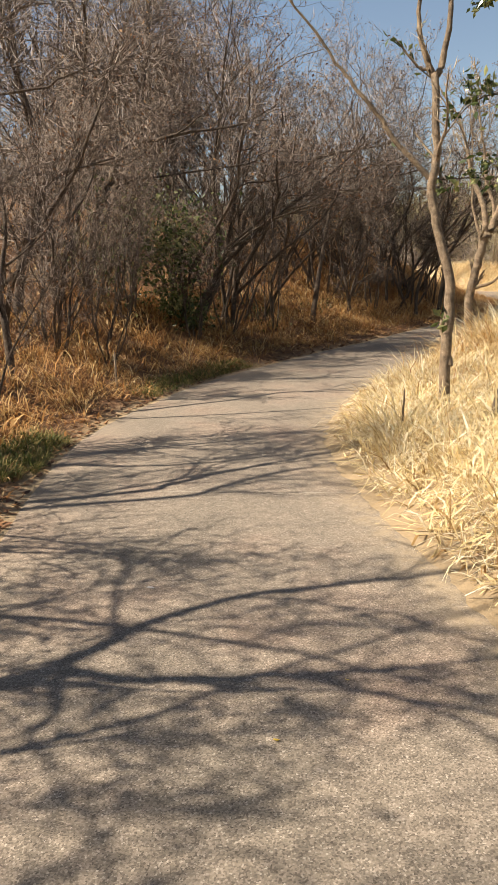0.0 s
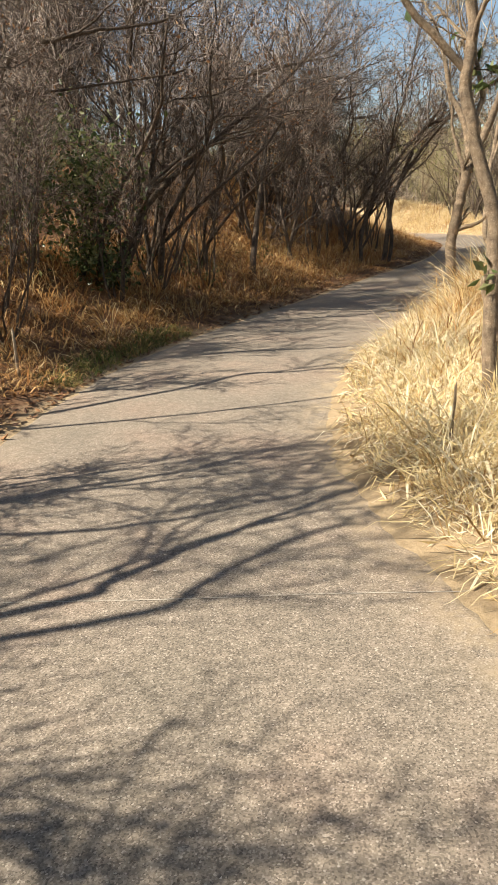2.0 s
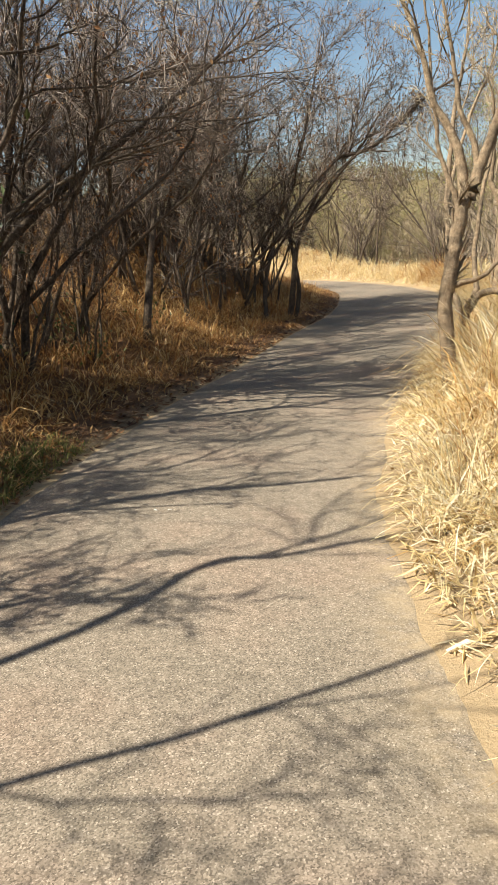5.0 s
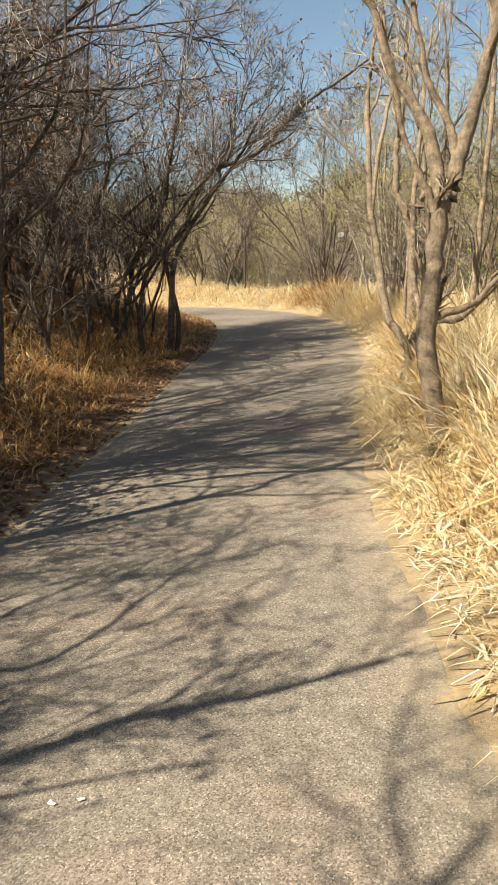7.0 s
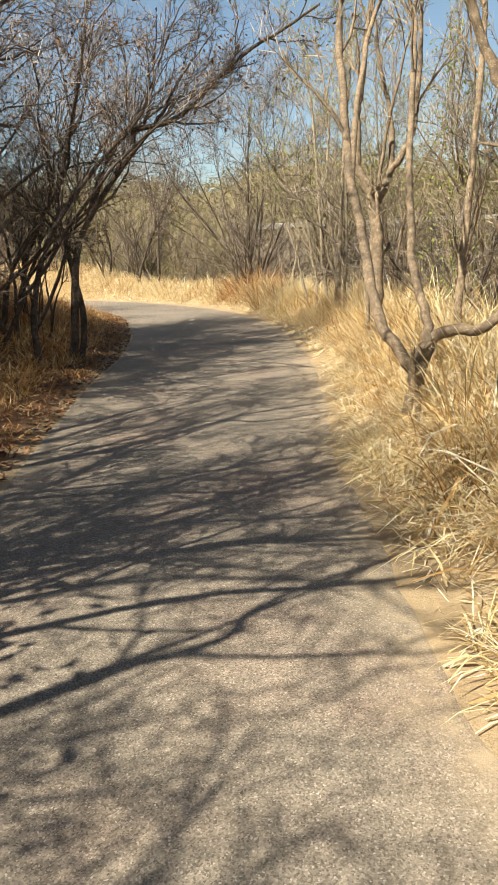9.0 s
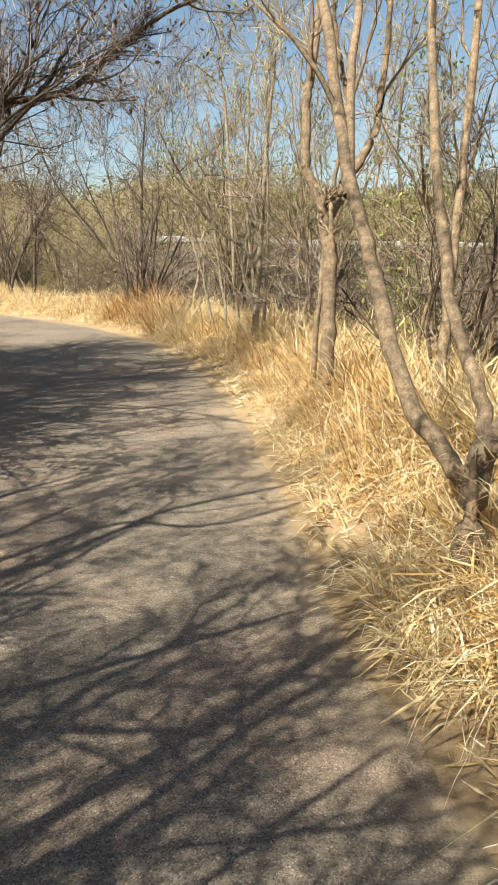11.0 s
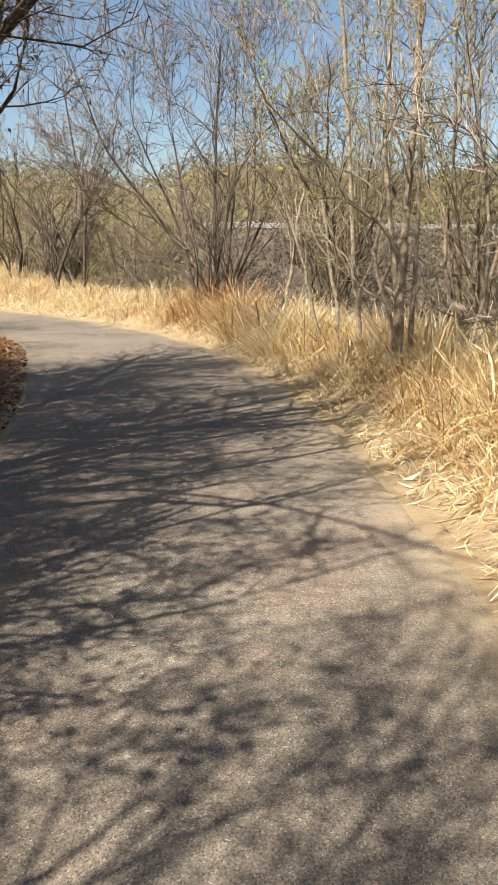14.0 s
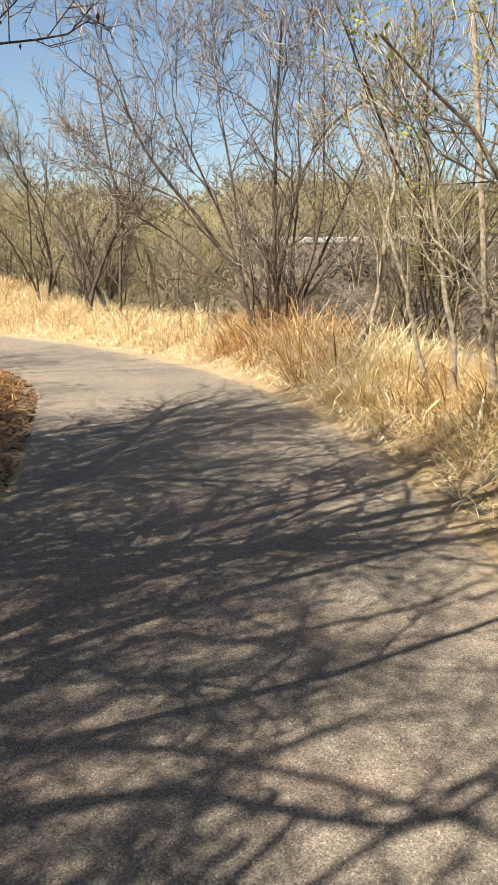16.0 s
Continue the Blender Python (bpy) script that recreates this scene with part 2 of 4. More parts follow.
def widen(y):
    """The way is broader where it nears the bend."""
    u, v = np.clip((np.asarray(y, float) - 14) / 5.5, 0, 1), np.clip((np.asarray(y, float) - 25.5) / 4, 0, 1)
    return 1 + 0.19 * u * u * (3 - 2 * u) * (1 - v * v * (3 - 2 * v))


def side(x, y):
    """Signed distance from the middle of the path, positive to its right, evened out by its breadth."""
    x, y = np.ravel(x).astype(float), np.ravel(y).astype(float)
    out = np.empty(len(x))
    for i in range(0, len(x), 4000):
        p = np.stack([x[i:i + 4000], y[i:i + 4000]], 1)
        d = ((p[:, None] - LINE[None]) ** 2).sum(2)
        j = d.argmin(1)
        s = ((p - LINE[j]) * NORMAL[j]).sum(1)
        out[i:i + 4000] = np.sign(s) * np.sqrt(d.min(1))
    broad = (widen(y) - 1) * HALF
    return np.sign(out) * np.maximum(np.abs(out) - broad * np.clip(np.abs(out) / HALF, 0, 1), 0)


def ease(a, b, x):
    u = np.clip((x - a) / (b - a), 0, 1)
    return u * u * (3 - 2 * u)


def waves(x, y, size, seed):
    """Soft unevenness between -1 and 1."""
    r = np.random.RandomState(seed)
    out = 0
    for k in range(6):
        a, p, f = r.rand() * 6.28, r.rand() * 6.28, (0.6 + 1.1 * r.rand()) * 6.28 / size
        out = out + np.sin((x * math.cos(a) + y * math.sin(a)) * f + p)
    return out / 4.0


def rise(y):
    """The way climbs a little towards the bend."""
    return 0.18 * ease(20, 33, np.asarray(y, float))


def height(x, y, s=None):
    x, y = np.ravel(x).astype(float), np.ravel(y).astype(float)
    s = side(x, y) if s is None else s
    q = np.abs(s) - HALF
    bed = -0.03 + 0.034 * ease(-0.24, 0.03, q + 0.05 * waves(x, y, 1.1, 3))
    left = 0.07 * ease(0, 0.4, q) + 0.28 * np.clip(q - 0.2, 0, 9) * ease(0, 1.5, q) + 0.26 * np.clip(q - 1.9, 0, 4) + 0.10 * np.clip(q - 9.2, 0, 40)
    right = (0.16 + 0.16 * ease(9, 13, y) * (1 - ease(1.9, 5, q))) * ease(0.1, 1.1, q) - 1.95 * ease(1.9, 6.0, q)
    right = right + 0.95 * ease(2.0, -4.0, x) * ease(30, 34, y) * ease(0.3, 2.2, q) * (1 - ease(4, 9, q))
    bank = 4.4 * ease(40, 58, y) * ease(1, 9, x) + 1.7 * ease(36, 70, y) * (1 - ease(1, 9, x)) + 3.4 * ease(17, 32, x) * (1 - ease(36, 44, y))
    right = right + bank * ease(4, 9, q)
    z = bed + rise(y) * np.where(s < 0, 1.0, 1 - ease(1.9, 5, q) * (1 - ease(9, 15, q))) + np.where(s < 0, left, right)
    far = np.hypot(x - 3, y - 20)
    z = z + (13 + 4 * waves(x, y, 90, 8)) * ease(62, 150, far) * ease(10, 60, y)
    rough = 0.03 * waves(x, y, 0.9, 5) + 0.05 * waves(x, y, 2.7, 6)
    return z + rough * ease(0.15, 1.5, q)


def steps(lo, hi, fine, out):
    a = list(np.arange(lo, hi + 1e-6, fine))
    d, p = fine, a[-1]
    while p < out:
        d *= 1.22
        p += d
        a.append(p)
    d, p = fine, a[0]
    while p > -out:
        d *= 1.22
        p -= d
        a.insert(0, p)
    return np.array(a)


def make_ground():
    gx, gy = steps(-3, 9, 0.13, 1600), steps(-4, 37, 0.19, 1600)
    x, y = (a.ravel() for a in np.meshgrid(gx, gy))
    s = side(x, y)
    z = height(x, y, s)
    m = bpy.data.meshes.new("ground")
    nx, ny = len(gx), len(gy)
    i = (np.arange(ny - 1)[:, None] * nx + np.arange(nx - 1)[None]).ravel()
    m.from_pydata(np.stack([x, y, z], 1).tolist(), [], np.stack([i, i + 1, i + nx + 1, i + nx], 1).tolist())
    zone = np.zeros((len(x), 4), "f")
    q = np.abs(s) - HALF
    zone[:, 0] = np.where(s < 0, ease(0, 0.25, q), 0.9 * ease(2.2, 4.0, q))
    zone[:, 1] = ease(9, 18, q)
    zone[:, 2] = ease(38.5, 40.5, y) * (1 - ease(57, 58.5, y)) * ease(2, 6, x) * ease(6, 9, q)
    m.attributes.new("zone", "FLOAT_COLOR", "POINT").data.foreach_set("color", zone.ravel())
    m.materials.append(EARTH)
    m.polygons.foreach_set("use_smooth", [True] * len(m.polygons))
    return tagged(new("ground", m), "bare tan earth with brown leaf litter and scrub", "ground", kind="structure")


make_ground()


def make_path():
    """The paved way: slabs with a cross joint, worn along the right edge."""
    top = tagged(new("path"), "worn tan concrete footpath with a pale cross joint", "path", kind="structure")
    length = np.r_[0, np.cumsum(np.hypot(*np.diff(LINE, axis=0).T))]
    fine = np.arange(0, length[-1], 0.12)
    px, py = np.interp(fine, length, LINE[:, 0]), np.interp(fine, length, LINE[:, 1])
    tx, ty = np.gradient(px), np.gradient(py)
    d = np.hypot(tx, ty)
    nx, ny = ty / d, -tx / d
    across = np.array([-1, -0.97, -0.6, -0.2, 0.2, 0.6, 0.8, 0.9, 0.97, 1.0])
    for a, b in ((0.0, fine[-1]),):
        keep = np.r_[a, fine[(fine > a + 0.03) & (fine < b - 0.03)], b]
        x, y, ux, uy = (np.interp(keep, fine, k) for k in (px, py, nx, ny))
        wl = HALF * widen(y) + 0.02 * waves(x, y, 0.7, 11) + 0.03 * waves(x, y, 3, 12)
        wr = HALF * widen(y) + 0.05 * waves(x, y, 0.8, 13) + 0.07 * waves(x, y, 2.6, 14)
        rows, z, dust = [], [], []
        for k in across:
            off = np.where(k < 0, k * wl, k * wr)
            rows.append(np.stack([x + ux * off, y + uy * off], 1))
            z.append(rise(y) - (0.006 if abs(k) == 1 else 0.0))
            dust.append(np.full(len(x), 0.9 * float(ease(0.72, 1.0, k)) + 0.25 * float(ease(0.9, 1.0, -k))))
        n, v, f = len(x), [], []
        for r, h in zip(rows, z):
            v += np.column_stack([r, h]).tolist()
        for r in (rows[0], rows[-1]):
            v += np.column_stack([r, rise(y) - 0.09]).tolist()
        dust += [dust[0], dust[-1]]
        c = len(across)
        for j in range(c - 1):
            f += [(j * n + i, (j + 1) * n + i, (j + 1) * n + i + 1, j * n + i + 1) for i in range(n - 1)]
        f += [(c * n + i, i, i + 1, c * n + i + 1) for i in range(n - 1)]
        f += [((c - 1) * n + i, (c + 1) * n + i, (c + 1) * n + i + 1, (c - 1) * n + i + 1) for i in range(n - 1)]
        m = bpy.data.meshes.new("slab")
        m.from_pydata(v, [], f)
        m.attributes.new("dust", "FLOAT", "POINT").data.foreach_set("value", np.concatenate(dust).astype("f"))
        m.materials.append(PAVEMENT)
        part("slab", m, top)
    b, n = Build(), 90
    way, over = np.array([0.906, 0.423]), np.array([-0.423, 0.906])   # the joint runs askew to the path
    for i in range(n + 1):
        u = -1.22 + 2.52 * i / n
        wob = 0.0015 * math.sin(i * 1.3) + 0.005 * math.sin(i * 0.13) + 0.001 * math.sin(i * 3.1)
        half = 0.0027 * (1 + 0.35 * math.sin(i * 2.3))
        for o in (wob - half, wob + half):
            p = np.array([5.75, 4.33]) + way * u + over * o
            b.v.append((p[0], p[1], 0.0025))
        if i:
            b.f.append((2 * i - 2, 2 * i - 1, 2 * i + 1, 2 * i))
    part("joint_strip", b.mesh("joint_strip", FILLER, False), top, "pale sandy filler in the joint")


make_path()


# ---- water and the far embankment ----
def make_water():
    b = Build()
    b.v = [(6.5, 6, -1.62), (40, 6, -1.62), (40, 43, -1.62), (-4, 43, -1.62), (-4, 38, -1.62), (6.5, 30, -1.62)]
    b.f = [(0, 1, 2, 3, 4, 5)]
    tagged(new("water", b.mesh("water", WATER, False)), "still dark pond water below the grassy bank", "water", kind="structure")


make_water()


def make_ledge(name, x0, x1, y, z, deep, tall, label, drop=0.0):
    """A long low concrete ledge with a chipped, uneven front edge."""
    b, n, r = Build(), 60, random.Random(x0)
    for i in range(n + 1):
        x = x0 + (x1 - x0) * i / n
        j, k = r.uniform(-0.06, 0.06), r.uniform(-0.04, 0.04)
        zz = z - drop * i / n
        b.v += [(x, y + j, zz - tall), (x, y + j, zz + k), (x, y + 0.06 + j, zz + 0.04 + k), (x, y + deep, zz + 0.05), (x, y + deep, zz - tall)]
        if i:
            p = 5 * i
            b.f += [(p - 5 + c, p + c, p + c + 1, p - 4 + c) for c in range(4)]
    b.f += [(0, 1, 2, 3, 4), tuple(5 * n + c for c in (4, 3, 2, 1, 0))]
    tagged(new(name, b.mesh(name, LIMESTONE, False)), label, "ledge", kind="structure")


make_ledge("water_ledge", 7.6, 36, 39.2, -1.46, 0.3, 0.08, "pale concrete ledge at the edge of the pond")
make_ledge("embankment_wall", 5.0, 80, 58.3, 3.0, 1.2, 0.22, "long bleached concrete cap on the far embankment")


# ---- bare trees ----
LEVELS = 4
TWIG_LEAST = 0.0046   # radius of the thinnest twigs at their foot


def limb(r, start, way, length, radius, wander, lift, segs):
    """A line that wanders as it grows; lift bends it up (or down)."""
    pts, p, w = [np.array(start, float)], np.array(start, float), unit(np.array(way, float))
    for _ in range(segs):
        w = unit(w + r.normal(0, wander, 3) + np.array([0, 0, lift]))
        p = p + w * length / segs
        pts.append(p)
    return np.array(pts)


def sprout(r, out, pts, radii, level, spec, clear=0.0):
    """Children along a limb, level by level, into out[level]."""
    if level >= LEVELS:
        return
    count, spread, ratio, first = spec[level]
    total = np.linalg.norm(np.diff(pts, axis=0), axis=1).sum()
    for k in range(count):
        u = first + (0.98 - first) * (k + r.rand()) / count
        i = min(int(u * (len(pts) - 1)), len(pts) - 2)
        f = u * (len(pts) - 1) - i
        at = pts[i] * (1 - f) + pts[i + 1] * f
        along = unit(pts[i + 1] - pts[i])
        out_way = unit(np.cross(along, r.normal(0, 1, 3)))
        way = unit(along * math.cos(spread) + out_way * math.sin(spread) * (0.7 + 0.6 * r.rand()) + np.array([0, 0, 0.30 if level == 1 else 0.12]))
        length = total * ratio * (0.55 + 0.75 * r.rand()) * (1.15 - 0.6 * u)
        rad = max(TWIG_LEAST, (radii[i] * (1 - f) + radii[i + 1] * f) * (0.52 if level < 2 else 0.6))
        segs = (5, 5, 2, 1)[level]
        line = limb(r, at, way, length, rad, (0.16, 0.24, 0.26, 0.1)[level], 0.05 if level < 3 else 0.03, segs)
        if clear and line[-1][2] < clear and math.hypot(line[-1][0], line[-1][1]) > 1.5:
            continue   # boughs that would hang low over the path were cut back
        rr = rad * np.linspace(1, 0.35, segs + 1)
        if level == 3:
            rr = np.array([rad, 0.0])
        out[level].append((line, rr))
        sprout(r, out, line, rr, level + 1, spec, clear)


def tree_meshes(r, stems, spec, bark, twig, trunk_sides=8, clear=0.0):
    """stems: lines with radii. Returns the meshes trunk (one a stem), branches and twigs."""
    out = {k: [] for k in range(LEVELS + 1)}
    for pts, radii in stems:
        sprout(r, out, np.array(pts), radii, 1, spec, clear)
    trunks = []
    for pts, radii in stems:
        b = Build()
        b.tube(pts, radii, trunk_sides)
        trunks.append(b.mesh("trunk", bark))
    boughs, fine = Build(), Build()
    for line, rr in out[1]:
        boughs.tube(line, rr, 5)
    for line, rr in out[2]:
        boughs.tube(line, rr, 3)
    for line, rr in out[3]:
        fine.tube(line, rr, 3)
    return trunks, boughs.mesh("crown", bark), fine.mesh("twig_spray", twig), out


def plant(name, at, trunks, boughs, fine, label, category="tree", group=""):
    top = tagged(new(name), label, category, group)
    top.matrix_basis = Matrix.Translation(at)
    for m in trunks:
        part("trunk", m, top)
    tagged(part("crown", boughs, top), kind="stuff")
    tagged(part("twig_spray", fine, top), kind="stuff")
    return top


def rough_line(r, ctrl, radii, per=4, wob=0.012):
    """A smooth limb through a few points, a little uneven, with its radii."""
    c = np.array(ctrl, float)
    line = smooth_line(c, per)
    rr = np.interp(np.linspace(0, 1, len(line)), np.linspace(0, 1, len(radii)), radii)
    line[1:-1] += 0.55 * r.normal(0, wob, (len(line) - 2, 3))
    return line, rr * (1 + r.normal(0, 0.018, len(rr)))


def leaf_mesh(r, places, size, mat, droop=0.6):
    """Small pointed leaves, folded a little along the midrib."""
    b = Build()
    for p in places:
        w = unit(r.normal(0, 1, 3) + np.array([0, 0, -droop]))
        u = unit(np.cross(w, r.normal(0, 1, 3)))
        n = np.cross(w, u)
        s = size * (0.6 + 0.8 * r.rand())
        i = len(b.v)
        for q in (p, p + w * s * 0.45 + u * s * 0.26 + n * s * 0.08, p + w * s, p + w * s * 0.45 - u * s * 0.26 + n * s * 0.08):
            b.v.append(tuple(q))
        b.f += [(i, i + 1, i + 2), (i, i + 2, i + 3)]
    return b.mesh("foliage", mat, False)


# spec by level: (count, spread, length ratio, first place)
THICKET_SPEC = [None, (10, 0.9, 0.34, 0.33), (8, 0.85, 0.6, 0.1), (9, 0.85, 0.5, 0.05)]


def thicket_template(seed, stems, tall, lean, spec=THICKET_SPEC, thick=0.045, bark=None, twig=None, clear=2.4, pods=350):
    r = np.random.RandomState(seed)
    lines = []
    for k in range(stems):
        a = 6.28 * k / stems + r.rand()
        way = (math.cos(a) * 0.28 + lean, math.sin(a) * 0.28, 1.0)
        line = limb(r, (math.cos(a) * 0.08, math.sin(a) * 0.08, -0.25), way, tall * (0.75 + 0.4 * r.rand()), 0, 0.15, 0.035, 11)
        rad = thick * (0.7 + 0.5 * r.rand()) * np.linspace(1, 0.16, 12)
        rad[0] *= 1.35
        lines.append((line, rad))
    trunks, boughs, fine, out = tree_meshes(r, lines, spec, bark or DARK_BARK, twig or TWIG, 7, clear)
    tips = [l[-1] for l, _ in out[3]]
    dead = leaf_mesh(r, [tips[r.randint(len(tips))] + r.normal(0, 0.05, 3) for _ in range(pods)], 0.055, LITTER) if pods else None
    return trunks, boughs, fine, dead


def ground_at(x, y):
    return float(height([x], [y])[0])


def grove(templates, places, name, labels, category, group):
    """Copies of the templates; places: x, y, turn in degrees, size, which."""
    firsts = {}
    for x, y, turn, size, which in places:
        m = Matrix.Translation((x, y, ground_at(x, y) - 0.03)) @ Matrix.Rotation(radians(turn), 4, "Z") @ Matrix.Scale(size, 4)
        if which not in firsts:
            trunks, boughs, fine, dead = templates[which]
            firsts[which] = plant(name, (0, 0, 0), trunks, boughs, fine, labels[which % len(labels)], category, group)
            firsts[which].matrix_basis = m
            if dead:
                tagged(part("dead_leaves", dead, firsts[which], "withered brown leaves and pods"), kind="stuff")
        else:
            copy_thing(firsts[which], m)


DEEP_SPEC = [None, (10, 0.9, 0.36, 0.28), (8, 0.85, 0.6, 0.1), (7, 0.85, 0.5, 0.05)]
THICKET = [thicket_template(21, 3, 5.4, 0.12), thicket_template(22, 2, 6.2, 0.06, thick=0.05), thicket_template(23, 4, 4.8, 0.16, thick=0.036), thicket_template(24, 2, 5.8, 0.25),
           thicket_template(25, 3, 6.4, 0.05, DEEP_SPEC, thick=0.045, clear=0), thicket_template(26, 4, 5.2, 0.0, DEEP_SPEC, thick=0.036, clear=0), thicket_template(27, 2, 6.6, 0.1, DEEP_SPEC, thick=0.05, clear=0)]
rt = random.Random(7)
thicket_places = []
# some whose foot can be told apart along the path: x, y, turn, size, which
# the rest are added, many out of view, to dapple the path with shade
for x, y, turn, size, which in ((0.75, 7.3, 20, 0.7, 2), (5.2, -0.5, 140, 0.95, 2), (4.3, -1.2, 10, 1.0, 0), (3.1, 0.8, 250, 0.95, 0), (0.1, 6.7, 70, 0.95, 0), (-0.4, 7.2, 160, 0.95, 2), (-0.7, 8.6, 20, 1.0, 2), (-0.5, 10.1, 230, 0.95, 2), (2.8, 1.6, 30, 0.95, 2), (4.6, 0.6, 80, 0.9, 2), (2.7, 3.7, -25, 0.95, 2), (3.0, 4.3, 120, 0.75, 2), (3.6, 2.3, 200, 0.9, 2), (1.2, 7.9, -30, 0.6, 2), (-1.2, 19.5, 40, 1.0, 4), (-0.7, 21.8, 140, 0.95, 6), (-2.0, 20.9, 250, 1.1, 4), (-1.5, 23.0, 10, 1.0, 6), (0.05, 12.5, 40, 0.9, 1), (0.1, 13.7, -20, 0.9, 0), (0.4, 18.1, 15, 1.0, 2),
                                (0.2, 13.1, 60, 0.8, 2), (0.3, 19.6, 0, 0.95, 3), (-0.1, 21.0, 8, 1.0, 0), (0.2, 22.6, 5, 0.9, 2), (-0.6, 18.9, -60, 1.0, 2),
                                (-0.4, 10.0, 30, 0.9, 2), (-0.9, 12.2, 200, 1.0, 0), 
                                (0.35, 8.6, -10, 0.8, 2),
                                (0.5, 10.7, 30, 0.85, 2), (0.45, 11.8, -40, 0.9, 2), (0.7, 12.9, 15, 0.75, 2), (-0.2, 10.9, 25, 1.0, 0), (0.15, 12.0, 10, 1.0, 0),
                                (-2.6, 10.8, 60, 1.2, 4), (-3.0, 13.0, 220, 1.25, 4), (-0.5, 17.3, -15, 1.0, 5), (0.5, 20.4, -10, 0.95, 5), (0.6, 21.6, 15, 0.9, 2), (-0.3, 22.4, 0, 1.05, 5)):
    thicket_places.append((x, y, turn, size, which))
# a dense stand where the trees lean over, and those whose shade falls on the way's beginning
for k in range(10):
    thicket_places.append((rt.uniform(-2.6, 0.3), 17.2 + 0.65 * k, rt.uniform(-40, 40), rt.uniform(0.85, 1.1), (0, 2, 5)[k % 3]))
for k, (x, y) in enumerate(((5.6, -1.6), (6.2, -3.0), (4.0, -2.2))):
    thicket_places.append((x, y, rt.uniform(0, 360), rt.uniform(0.9, 1.15), (0, 1, 3, 2)[k % 4]))
for k in range(8):
    u = rt.random()
    y = 10 + 17 * u
    i = int(np.argmin(np.abs(LINE[:, 1] - y)))
    off = HALF + 3.8 + 8.0 * rt.random() ** 1.2
    thicket_places.append((LINE[i, 0] - NORMAL[i, 0] * off, LINE[i, 1] - NORMAL[i, 1] * off, rt.uniform(-80, 80), rt.uniform(0.9, 1.35), 4 + rt.randrange(3)))
for k in range(4):
    y_at = -8 + 1.7 * k
    i = int(np.argmin(np.abs(LINE[:, 1] - y_at)))
    off = HALF + 1.5 + 0.8 * rt.random()
    thicket_places.append((LINE[i, 0] - NORMAL[i, 0] * off, LINE[i, 1] - NORMAL[i, 1] * off, math.degrees(math.atan2(NORMAL[i, 1], NORMAL[i, 0])) + rt.uniform(-30, 30), rt.uniform(0.9, 1.15), (3, 0, 1)[k % 3]))
# taller ones far up the bank, which close the view between the stems
for k in range(20):
    y = 13 + 20 * (k + rt.random()) / 20
    i = int(np.argmin(np.abs(LINE[:, 1] - y)))
    off = HALF + 9.0 + 7.0 * rt.random()
    thicket_places.append((LINE[i, 0] - NORMAL[i, 0] * off, LINE[i, 1] - NORMAL[i, 1] * off, rt.uniform(0, 360), rt.uniform(1.1, 1.5), 4 + rt.randrange(3)))
grove(THICKET, thicket_places, "bare_tree",
      ["dark leafless thicket tree with several leaning stems", "slender dark leafless tree with forked trunk", "low many-stemmed leafless thicket tree", "dark leafless tree leaning over the path", "tall leafless thicket tree with grey twigs", "many-stemmed leafless tree deep in the thicket", "crooked leafless tree on the bank"],
      "tree", "leafless thicket along the bank")

# ---- single trees on the right-hand verge ----
HERO_SPEC = [None, (5, 0.5, 0.34, 0.45), (6, 0.65, 0.5, 0.2), (9, 0.75, 0.5, 0.1)]
SAPLING_SPEC = [None, (9, 0.55, 0.33, 0.25), (6, 0.65, 0.5, 0.2), (8, 0.7, 0.5, 0.1)]


def verge_tree(name, seed, at, stems, label, bark, twig, spec=HERO_SPEC, reach=2.2, leaves=None, leaf_label="", clear=2.2):
    """stems: (points, radius at the foot, radius at the end, whether it grows on past its last point)."""
    r = np.random.RandomState(seed)
    lines = []
    for ctrl, r0, r1, onward in stems:
        c = [np.array(p, float) for p in ctrl]
        if onward:
            w = unit(c[-1] - c[-2])
            more = limb(r, c[-1], w + np.array([0, 0, 0.25]), reach * (0.8 + 0.4 * r.rand()), 0, 0.10, 0.06, 4)[1:]
            radii = [r0, *np.linspace(r0, r1, len(c))[1:], *np.linspace(r1, r1 * 0.2, 5)[1:]]
            c += list(more)
        else:
            radii = list(np.linspace(r0, r1, len(c)))
        lines.append(rough_line(r, c, radii))
    trunks, boughs, fine, out = tree_meshes(r, [(l - np.array(at), rr) for l, rr in lines], spec, bark, twig, 12, clear)
    top = plant(name, at, trunks, boughs, fine, label)
    if leaves:
        mat, count, size = leaves
        tips = [l[-1] for l, _ in out[3]] + [l[1] for l, _ in out[3]]
        pick = [tips[r.randint(len(tips))] + r.normal(0, 0.04, 3) for _ in range(count)]
        tagged(part("foliage", leaf_mesh(r, pick, size, mat), top, leaf_label), kind="stuff")
    return top


